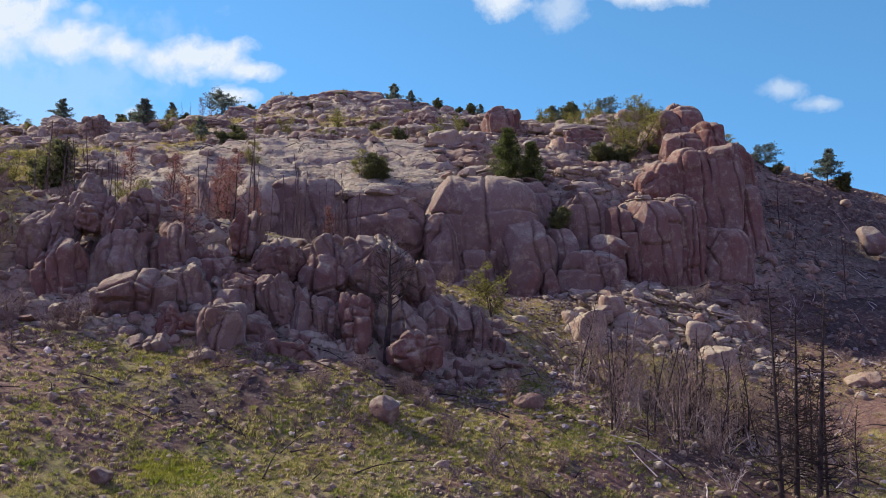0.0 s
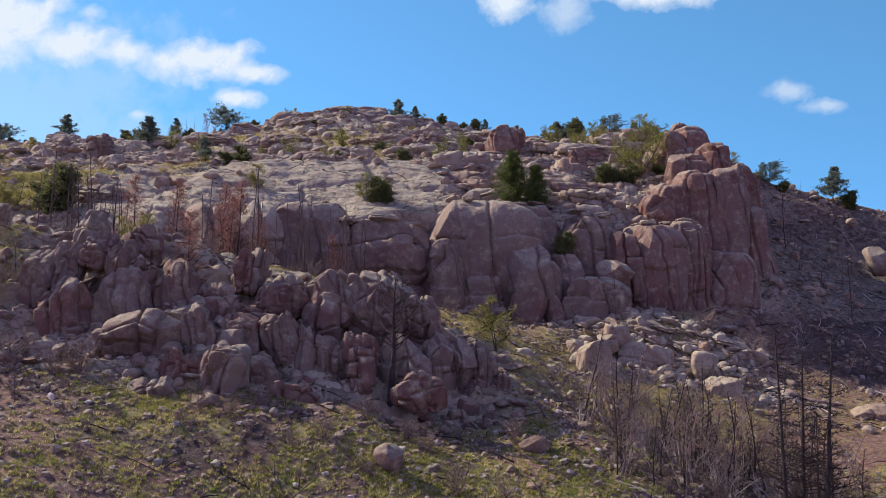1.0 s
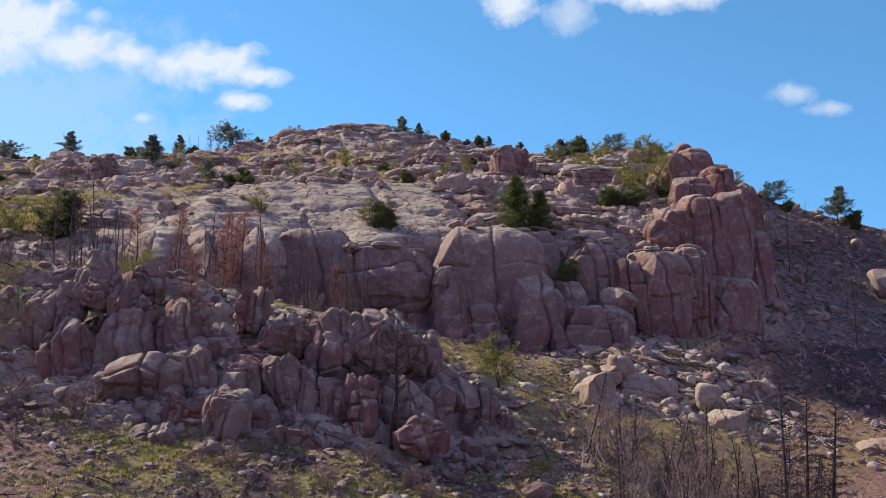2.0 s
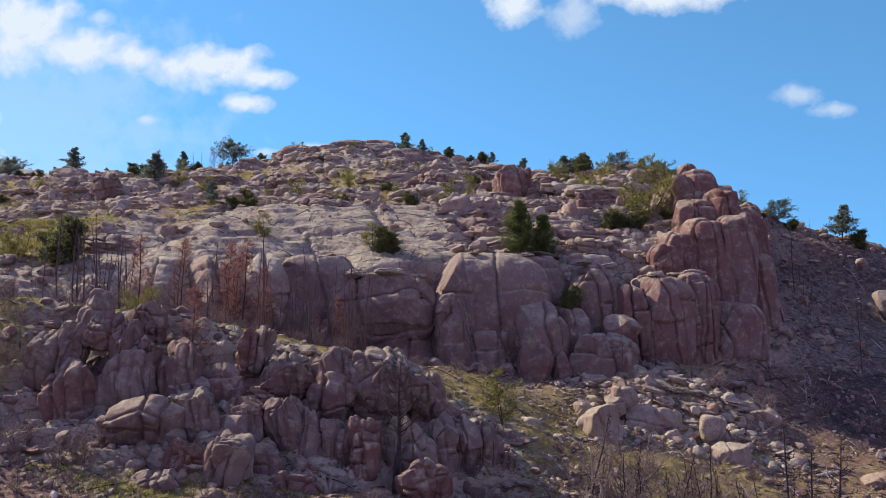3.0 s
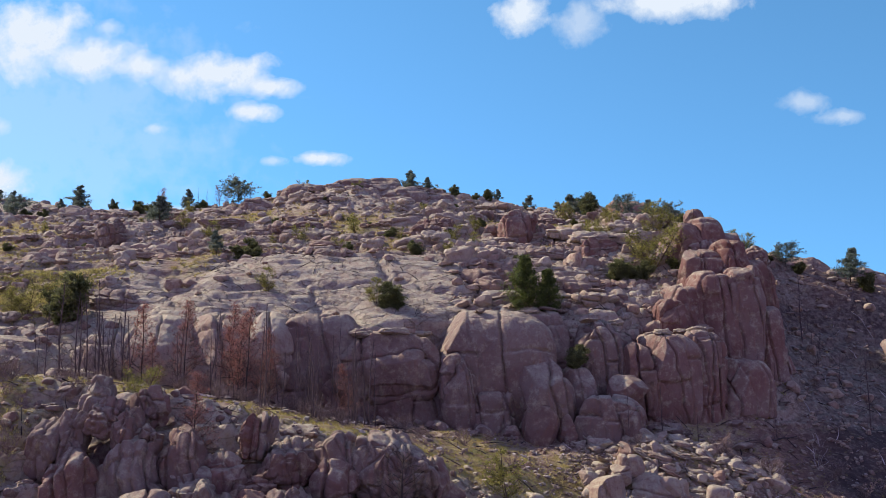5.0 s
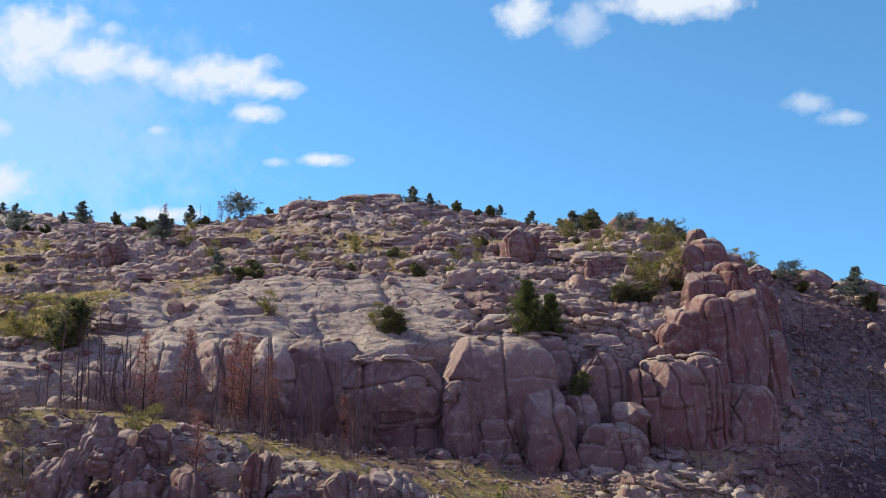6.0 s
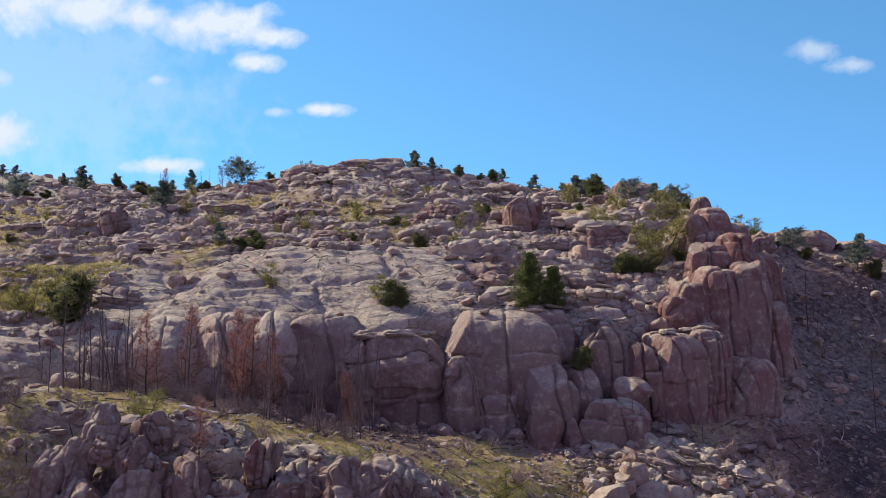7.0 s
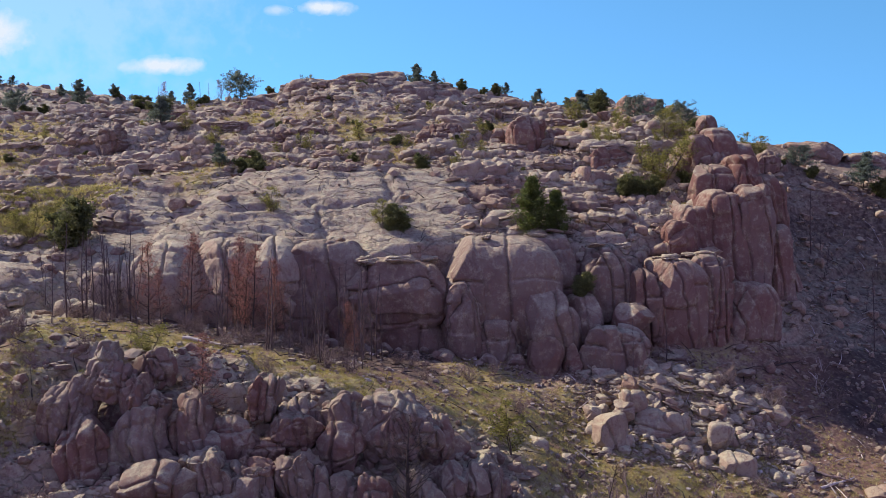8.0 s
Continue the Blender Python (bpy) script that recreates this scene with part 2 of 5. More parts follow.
PALE_STONE = plain("pale_stone", [(0.35, (0.36, 0.31, 0.27)), (0.65, (0.55, 0.50, 0.45))], 2.0)


# ---- numbers from noise ----
def hashed(i, j, k, seed):
    h = (i.astype(np.int64) * 73856093) ^ (j.astype(np.int64) * 19349663) ^ (k.astype(np.int64) * 83492791) ^ (seed * 2654435761)
    h = (h ^ (h >> 13)) * 1274126177
    h = h ^ (h >> 16)
    return (h & 0xFFFFFF) / float(0xFFFFFF)


def value_noise(p, seed=0):
    """Smooth noise of -1 to 1 at the points p (n x 3)."""
    q = np.floor(p)
    f = p - q
    f = f * f * (3 - 2 * f)
    i, j, k = q[:, 0], q[:, 1], q[:, 2]
    out = 0
    for a in (0, 1):
        for b in (0, 1):
            for c in (0, 1):
                wgt = (f[:, 0] if a else 1 - f[:, 0]) * (f[:, 1] if b else 1 - f[:, 1]) * (f[:, 2] if c else 1 - f[:, 2])
                out = out + wgt * hashed(i + a, j + b, k + c, seed)
    return out * 2 - 1


def fbm(p, octaves=4, seed=0):
    out, amp = 0, 1.0
    for o in range(octaves):
        out = out + amp * value_noise(p * (2.03 ** o), seed + o)
        amp *= 0.5
    return out


def cells(x, y, size, seed):
    """Distance to the nearest and second nearest jittered cell centre, in cells, and the nearest cell's random number."""
    u, v = x / size, y / size
    iu, iv = np.floor(u), np.floor(v)
    f1 = np.full(u.shape, 9.0)
    f2 = np.full(u.shape, 9.0)
    rid = np.zeros(u.shape)
    zero = np.zeros_like(iu)
    for a in (-1, 0, 1):
        for b in (-1, 0, 1):
            cx = iu + a + hashed(iu + a, iv + b, zero, seed)
            cy = iv + b + hashed(iu + a, iv + b, zero, seed + 7)
            d = np.hypot(cx - u, cy - v)
            near = d < f1
            f2 = np.where(near, f1, np.minimum(f2, d))
            rid = np.where(near, hashed(iu + a, iv + b, zero, seed + 13), rid)
            f1 = np.where(near, d, f1)
    return f1, f2, rid


def smooth(a, b, v):
    s = np.clip((v - a) / (b - a), 0, 1)
    return s * s * (3 - 2 * s)


# ---- the lie of the land: break lines of the slope, from west to east ----
STATION = [-120, -95, -60, -35, -20, -5, 10, 24, 36, 44, 55, 80, 120]
BREAKS = [
    ("valley floor", [-40] * 13, [-20, -20, -20, -21, -22, -23, -24, -24, -24, -24, -24, -24, -24]),
    ("meadow", [54] * 13, [2, 1, 0, -2.5, -5, -7, -9.8, -12.6, -13.6, -13.6, -13, -12, -12]),
    ("foot of the lower rocks", [73, 73, 73, 72, 71.5, 73.5, 80, 84, 88, 90, 92, 95, 95], [6.5, 5.5, 4.5, 3.4, 1.0, -1.0, -2.7, -6, -6.4, -6, -5, -5, -5]),
    ("top of the lower rocks", [92, 92, 91, 89, 88, 88, 93, 102, 105, 108, 112, 115, 115], [18, 17, 16, 14.2, 12.5, 8, 1, -1.0, -2, -2, -2, -2, -2]),
    ("back of the bench", [115, 115, 117, 120, 121.5, 121.5, 122, 122, 126, 123, 127, 132, 135], [20, 20, 16, 11.2, 8.6, 7.2, 6.8, 7, 7, 6.2, 5, 4, 3]),
    ("top of the cliff", [138, 136, 128, 126, 127, 126, 129, 130, 139, 142, 147, 152, 155], [26, 25, 20.5, 20.2, 19.4, 19.6, 20.8, 21, 24.5, 15.5, 13.2, 11.2, 9]),
    ("slabs", [145, 145, 143, 143, 143, 143, 144, 143, 146, 150, 155, 160, 160], [29, 29, 28, 28.4, 28, 28.2, 27.9, 25.6, 28.4, 24, 19, 16, 14]),
    ("upper slope", [165, 165, 165, 164, 164, 162, 163, 162, 163, 163, 162, 165, 166], [35.5, 35, 34.2, 34.6, 35.8, 35.4, 33, 34.6, 36.5, 34, 26.5, 22, 20]),
    ("ridge", [206, 205, 204, 201, 199, 199, 201, 204, 203, 184, 171, 170, 170], [43.5, 42.6, 43.6, 46.6, 49.6, 46.4, 44.6, 44.0, 43.0, 38.6, 31.2, 24.8, 22]),
    ("saddle behind the ridge", [226] * 13, [42, 41.5, 42, 44, 45, 43, 42, 41, 39, 34, 27, 23, 20]),
    ("far crest", [262] * 13, [54.5, 52, 46.5, 44, 43, 42, 41, 40, 38, 37, 37, 38.2, 30]),
    ("far country", [600] * 13, [10] * 13),
]
FINE_X = np.linspace(-130, 130, 521)


def eased(values):
    """The line over FINE_X, with its corners rounded off."""
    v = np.interp(FINE_X, STATION, values)
    k = np.exp(-0.5 * (np.arange(-16, 17) / 6.0) ** 2)
    return np.convolve(np.pad(v, 16, mode="edge"), k / k.sum(), mode="valid")


LINES = [(eased(ys), eased(zs)) for _, ys, zs in BREAKS]


def line_at(i, x):
    return np.interp(x, FINE_X, LINES[i][0]), np.interp(x, FINE_X, LINES[i][1])


def slope_z(x, y):
    z = line_at(0, x)[1]
    for i in range(len(LINES) - 1):
        (ya, za), (yb, zb) = line_at(i, x), line_at(i + 1, x)
        s = np.clip((y - ya) / (yb - ya), 0, 1)
        z = np.where(y > ya, za + (zb - za) * s, z)
    return z


def under_cliff(x, y, ragged):
    """The burnt strip between the bench's grass and the foot of the cliff, with shade put into its colour."""
    edge = 99 + 0.6 * np.clip(-25 - x, 0, 20)
    return smooth(-2, 2.5, y - edge + ragged) * smooth(-50, -44, x) * (1 - smooth(-5, 2, x))


def covers(x, y):
    """How rocky and how grassy the ground is."""
    p = np.stack([x * 0.06, y * 0.06, 0 * x], 1)
    patch = fbm(p, 3, 40)
    foot, top = line_at(2, x)[0], line_at(3, x)[0]
    back, rim = line_at(4, x)[0], line_at(5, x)[0]
    east = smooth(38, 48, x)
    lower = smooth(-1.5, 2, y - foot) * (1 - smooth(2, 10, x))
    rock = 0.95 * lower * smooth(-40, -34, x) * (1 - smooth(0, 5, y - top) * (1 - smooth(-2, 2, y - back)))
    upper = smooth(-1, 3, y - back)
    rock = np.maximum(rock, upper * (0.95 - 0.6 * smooth(0.0, 0.5, patch) * smooth(5, 12, y - rim)))
    rock = rock * (1 - 0.6 * east)
    rock = np.maximum(rock, 0.8 * (1 - smooth(-46, -38, x)) * smooth(84, 90, y))
    talus = np.maximum(smooth(10, 18, x) * smooth(96, 102, y), smooth(-10, 0, x) * smooth(104, 110, y)) * (1 - smooth(34, 40, x))
    rock = np.maximum(rock, 0.28 * talus)
    bare = fbm(p * 5.0, 3, 44)
    grass = np.clip(0.80 - 0.55 * upper + 0.5 * patch + 0.75 * bare - 0.15 * talus, 0, 1) * (1 - 0.6 * smooth(30, 38, x) * smooth(84, 90, y)) * (1 - 0.85 * east * smooth(104, 112, y))
    # ground burnt bare
    for px, py, rx, ry in ((20.5, 77, 9, 8), (-20.5, 56, 2.5, 2), (-3, 73, 7, 2.5), (19, 66, 5, 3), (-30, 66, 4, 3)):
        near = np.clip(1.5 - np.hypot((x - px) / rx, (y - py) / ry) + 1.2 * bare, 0, 1)
        grass = grass * (1 - 0.85 * near)
    grass = grass * (1 - 0.92 * under_cliff(x, y, 2.0 * bare) * (y < back + 4))
    for px, py, pr in ((-57, 137, 10), (-18, 166, 14), (-82, 163, 15), (2, 172, 9), (-8, 152, 5), (30, 147, 7), (20, 175, 9), (-40, 178, 9), (-70, 152, 7), (12, 158, 6), (33, 152, 6), (-88, 180, 10), (-30, 155, 5)):
        near = np.clip(1.3 - np.hypot((x - px), (y - py)) / pr + 0.9 * patch, 0, 1)
        rock, grass = rock * (1 - 0.75 * near), np.maximum(grass, near)
    return np.clip(rock, 0, 1), np.clip(grass, 0, 1)


def charred(x, y):
    """Where the soil is black: burnt by the fire, in the draw too, with shade painted in on the eastern slope and at
    the foot of the cliff.
    """
    p = np.stack([x * 0.11, y * 0.11, 0 * x], 1)
    back = line_at(4, x)[0]
    c = smooth(40, 50, x) * smooth(106, 114, y) * (1 - 0.5 * smooth(158, 168, y))
    c = np.maximum(c, 0.75 * under_cliff(x, y, 0) * (1 - smooth(-3, 2, y - back)))
    c = np.maximum(c, 0.7 * np.exp(-((x - 20) / 9) ** 2 - ((y - 76) / 7) ** 2))
    c = np.maximum(c, 0.75 * smooth(0.12, 0.5, fbm(p * 2.2, 3, 95)) * (1 - smooth(80, 88, y)) * smooth(46, 50, y))
    return np.clip(c + 0.35 * fbm(p, 3, 91) * smooth(0.05, 0.3, c), 0, 1)


def land_z(x, y):
    x, y = np.atleast_1d(np.asarray(x, float)), np.atleast_1d(np.asarray(y, float))
    p = np.stack([x, y, 0 * x], 1)
    rock, grass = covers(x, y)
    wx = x + 1.6 * fbm(p * 0.09, 3, 3)
    wy = y + 1.6 * fbm(p * 0.09, 3, 5)
    z = slope_z(wx, wy)
    z = z + 0.5 * fbm(p * 0.07, 3, 9)
    # the heap of the rockfall and the hollow beside it
    for hx, hy, rx, ry, up in ((24, 112.5, 6.5, 4.5, 3.4), (32, 110, 5.5, 5, 2.2), (14, 100, 6, 6, -2.3)):
        z = z + up * np.exp(-((x - hx) / rx) ** 2 - ((y - hy) / ry) ** 2)
    upper = smooth(-2, 2, y - line_at(4, x)[0])
    # bedrock in ledges, each joint block with steps of its own
    slab = smooth(-0.2, 0.3, 0.8 * fbm(p * 0.05, 2, 77) - 0.15 + 1.0 * smooth(-55, -46, x) * (1 - smooth(-2, 6, x)) * (1 - smooth(144, 149, y))) * upper
    bumpy = rock * np.maximum(upper, smooth(-1, 2, y - line_at(2, x)[0]) * (1 - smooth(2, 8, x)))
    jx = wx + 1.6 * value_noise(p * 0.35, 51)
    jy = wy + 1.2 * value_noise(p * 0.35, 52)
    for wide, deep, step, amp, calm, seed in ((12.0, 6.5, 2.3, 0.9, 0.85, 4), (5.0, 2.2, 0.9, 0.8, 0.94, 18)):
        f1, f2, rid = cells(jx * deep / wide, jy, deep, seed)
        edge = smooth(0.0, 0.16, f2 - f1)
        s = z / step + 1.7 * rid + 0.5 * value_noise(p * (0.9 / deep), seed + 3)
        fr = s - np.floor(s)
        keep = bumpy * (1 - calm * slab)
        z = z + keep * amp * step * (smooth(0.76, 0.92, fr) - fr) + keep * 0.30 * step * (rid - 0.5)
        z = z - keep * 0.30 * step * (1 - edge)
    # broad bare slabs, bulging between their joints
    for size, amp, seed in ((11.0, 1.1, 71),):
        f1, f2, rid = cells(jx / 1.7, jy + 0.25 * jx, size, seed)
        z = z + rock * slab * amp * smooth(0.0, 0.10, f2 - f1) * (0.55 + 0.45 * rid - 0.55 * f1 * f1)
    # thin sheets splitting off the slabs
    for wide, deep, step, seed in ((18.0, 4.2, 0.9, 81), (7.0, 1.7, 0.34, 82)):
        f1, f2, rid = cells(jx * deep / wide, jy, deep, seed)
        t = (z + 0.10 * jx) / step + 2.3 * rid + 0.6 * value_noise(p * (0.8 / deep), seed + 3)
        fr = t - np.floor(t)
        z = z + rock * slab * (0.25 + 0.55 * rid) * step * (smooth(0.70, 0.90, fr) - fr) - rock * slab * 0.25 * step * (1 - smooth(0.0, 0.14, f2 - f1))
    # loose blocks lying about
    for size, amp, seed in ((2.0, 0.5, 8), (1.0, 0.30, 12)):
        f1, f2, rid = cells(jx / 1.4, jy, size, seed)
        edge = smooth(0.0, 0.22, f2 - f1)
        top = np.clip(rid * 1.6 - 0.5, 0, 1) * (1 - 0.4 * f1 * f1)
        z = z + (0.06 + 0.94 * rock) * (1 - 0.92 * slab) * amp * top * edge
    z = z + 0.10 * (1 - 0.6 * slab) * fbm(p * 0.9, 3, 15)
    return z


def mesh_of(name, verts, faces, mat, shade=True, attr=None):
    me = bpy.data.meshes.new(name)
    verts = np.asarray(verts, np.float32)
    faces = np.asarray(faces, np.int32)
    me.vertices.add(len(verts))
    me.vertices.foreach_set("co", verts.ravel())
    k = faces.shape[1]
    me.loops.add(faces.size)
    me.loops.foreach_set("vertex_index", faces.ravel())
    me.polygons.add(len(faces))
    me.polygons.foreach_set("loop_start", np.arange(0, faces.size, k, dtype=np.int32))
    me.polygons.foreach_set("use_smooth", np.full(len(faces), shade))
    me.update(calc_edges=True)
    me.materials.append(mat)
    if attr is not None:
        ca = me.color_attributes.new("cover", "FLOAT_COLOR", "POINT")
        ca.data.foreach_set("color", np.asarray(attr, np.float32).ravel())
    return me


def spread(lo, hi, step, far_lo, far_hi):
    """Even steps from lo to hi, widening beyond to the horizon."""
    mid = list(np.arange(lo, hi + 1e-6, step))
    a, d = [], step
    v = lo
    while v > far_lo:
        d *= 1.35
        v -= d
        a.append(v)
    b, d = [], step
    v = mid[-1]
    while v < far_hi:
        d *= 1.35
        v += d
        b.append(v)
    return np.array(a[::-1] + mid + b)


def grid_faces(nx, ny):
    i = np.arange(nx * ny).reshape(ny, nx)
    return np.stack([i[:-1, :-1].ravel(), i[:-1, 1:].ravel(), i[1:, 1:].ravel(), i[1:, :-1].ravel()], 1)


GX, GY = spread(-108, 100, 0.38, -4000, 4000), spread(46, 208, 0.28, -3000, 4500)
mx, my = [a.ravel() for a in np.meshgrid(GX, GY)]
mz = land_z(mx, my)
LAND = mz.reshape(len(GY), len(GX))
rk, gs = covers(mx, my)
ground = tagged(new("ground", mesh_of("ground", np.stack([mx, my, mz], 1), grid_faces(len(GX), len(GY)), ground_material(), True,
                                      np.stack([rk, gs, charred(mx, my), 1 + 0 * rk], 1))),
                "rocky granite hillside with dry grass and burnt soil", "hillside", kind="structure")


def on_land(x, y):
    """Height of the ground sheet."""
    i = min(max(int(np.searchsorted(GX, x)) - 1, 0), len(GX) - 2)
    j = min(max(int(np.searchsorted(GY, y)) - 1, 0), len(GY) - 2)
    u, v = (x - GX[i]) / (GX[i + 1] - GX[i]), (y - GY[j]) / (GY[j + 1] - GY[j])
    return float((LAND[j, i] * (1 - u) + LAND[j, i + 1] * u) * (1 - v) + (LAND[j + 1, i] * (1 - u) + LAND[j + 1, i + 1] * u) * v)


# ---- clouds, far behind the ridge ----
def cloud_material(name, most):
    m, n, links, b = material(name)
    n.remove(b)
    tc = n.new("ShaderNodeTexCoord")
    vec, rnd = placed(n, links)
    big = noise_tex(n, links, vec, 0.0085, 5, 0.56, 0.1)
    uv = n.new("ShaderNodeVectorMath")
    uv.operation = "MULTIPLY_ADD"
    links.new(tc.outputs["Generated"], uv.inputs[0])
    uv.inputs[1].default_value, uv.inputs[2].default_value = (2, 0, 2), (-1, 0, -1)
    ln = n.new("ShaderNodeVectorMath")
    ln.operation = "LENGTH"
    links.new(uv.outputs[0], ln.inputs[0])
    fall = n.new("ShaderNodeMath")
    fall.operation = "MULTIPLY_ADD"
    links.new(ln.outputs["Value"], fall.inputs[0])
    fall.inputs[1].default_value, fall.inputs[2].default_value = -0.72, 0.36
    ad = n.new("ShaderNodeMath")
    ad.operation = "ADD"
    links.new(fall.outputs[0], ad.inputs[0])
    links.new(big, ad.inputs[1])
    al = ramp(n, [(0.27, (0, 0, 0)), (0.42, (0.38 * most, 0.38 * most, 0.38 * most)), (0.64, (most, most, most))])
    links.new(ad.outputs[0], al.inputs["Fac"])
    em = n.new("ShaderNodeEmission")
    em.inputs["Color"].default_value = (0.85, 1.0, 0.975, 1)
    em.inputs["Strength"].default_value = 0.74
    tr = n.new("ShaderNodeBsdfTransparent")
    ms = n.new("ShaderNodeMixShader")
    links.new(al.outputs["Color"], ms.inputs[0])
    links.new(tr.outputs[0], ms.inputs[1])
    links.new(em.outputs[0], ms.inputs[2])
    links.new(ms.outputs[0], n["Material Output"].inputs["Surface"])
    return m


CLOUD, THIN_CLOUD, GLARE_HAZE = cloud_material("cloud", 1.0), cloud_material("thin_cloud", 0.55), cloud_material("glare_haze", 0.26)


def cloud(x, z, wide, high, stuff=None):
    nx, nz = 12, 6
    u, v = [a.ravel() for a in np.meshgrid(np.linspace(-1, 1, nx), np.linspace(-1, 1, nz))]
    co = np.stack([u * wide / 2, 40 * (u * u + v * v), v * high / 2], 1)
    ob = new("cloud", mesh_of("cloud", co, grid_faces(nx, nz), stuff or (CLOUD if wide > 285 else THIN_CLOUD)))
    ob.location = (x, 3600, z)
    return tagged(ob, "small white fair-weather cloud or wide painted glare in the sky", "cloud", "clouds", "structure")


# wide pale sheet that paints the sun's glare on the left of the sky
cloud(-1900, 900, 2600, 1700, GLARE_HAZE).location.y = 4200
cloud(-1600, 1150, 560, 440)
cloud(-1344, 1065, 430, 215)
cloud(-1157, 1019, 290, 170)
cloud(-873, 990, 620, 245)
cloud(-665, 937, 330, 125)
cloud(-731, 840, 292, 115)
cloud(-1292, 1176, 170, 105)
cloud(-1109, 776, 140, 66)
cloud(-469, 657, 292, 80)
cloud(-653, 649, 135, 55)
cloud(-1690, 580, 292, 210)
cloud(316, 1240, 291, 235)
cloud(545, 1200, 280, 240)
cloud(919, 1270, 800, 180)
cloud(1399, 867, 270, 140)
cloud(1549, 811, 250, 100)
cloud(-1081, 447, 420, 100)
cloud(-1710, 787, 150, 110)

# ---- rocks ----
def cube_sphere(k):
    """Unit directions over a cube's six faces, k by k, welded."""
    t = np.linspace(-1, 1, k + 1)
    a, b = [v.ravel() for v in np.meshgrid(t, t)]
    one = np.ones_like(a)
    sides = [np.stack(s, 1) for s in ((one, a, b), (-one, b, a), (b, one, a), (a, -one, b), (a, b, one), (b, a, -one))]
    f = grid_faces(k + 1, k + 1)
    allv = np.concatenate(sides)
    allf = np.concatenate([f + i * (k + 1) ** 2 for i in range(6)])
    key = np.round(allv * 1000).astype(np.int64)
    _, first, inv = np.unique(key, axis=0, return_index=True, return_inverse=True)
    v = np.tan(allv[first] * math.pi / 4)
    return v / np.linalg.norm(v, axis=1)[:, None], inv.ravel()[allf]


BALLS = {k: cube_sphere(k) for k in (2, 3, 4)}


def along(u, key, seed):
    """Cuts one axis at jittered places: the cell's number, and the distance to the nearest cut with that cut's number."""
    i0 = np.floor(u)
    cell, dist, cut = i0 - 1, np.full(u.shape, 9.0), i0
    for a in (-1, 0, 1, 2):
        i = i0 + a
        at = i + 0.75 * (hashed(i, key, key * 0, seed) - 0.5)
        cell = np.where(at <= u, i, cell)
        gap = np.abs(u - at)
        cut = np.where(gap < dist, i, cut)
        dist = np.minimum(dist, gap)
    return cell, dist, cut


def jointed(q, block, tall, seed, off):
    """How far the joints and the blocks between them set the surface in or out: upright joints, and flat ones that break off from column to column."""
    big, small = q / 3.1 + off, q / 0.8 + off
    w = q + 0.55 * np.stack([value_noise(big, 61), value_noise(big, 62), value_noise(big, 63)], 1) + 0.10 * np.stack([value_noise(small, 64), value_noise(small, 65), value_noise(small, 66)], 1)
    w = w + off * 7
    none = np.zeros(len(q))
    cx, dx, kx = along((w[:, 0] + 0.12 * w[:, 2]) / block, none, seed)
    cy, dy, ky = along(w[:, 1] / (block * 1.15), none, seed + 1)
    cz, dz, kz = along(w[:, 2] / (block * tall), cx + 31 * cy, seed + 2)
    open_x = 0.25 + 0.75 * smooth(0.25, 0.7, hashed(kx, none, none, seed + 3))
    open_y = 0.25 + 0.75 * hashed(ky, none, none, seed + 4)
    open_z = smooth(0.2, 0.8, hashed(kz, cx, cy, seed + 5))
    gx, gy, gz = dx * block, dy * block * 1.15, dz * block * tall
    groove = np.maximum(np.maximum(open_x * np.exp(-(gx / 0.13) ** 2), open_y * np.exp(-(gy / 0.13) ** 2)), open_z * np.exp(-(gz / 0.12) ** 2))
    worn = np.maximum(np.maximum(open_x * np.exp(-gx / 0.34), open_y * np.exp(-gy / 0.34)), open_z * np.exp(-gz / 0.30))
    part_of = min(1.0, 0.25 + block / 3.2)
    return part_of * (0.55 * (hashed(cx, cy, cz, seed + 6) - 0.6) - 0.50 * groove - 0.16 * worn)


def ball(k):
    if k not in BALLS:
        BALLS[k] = cube_sphere(k)
    return BALLS[k]


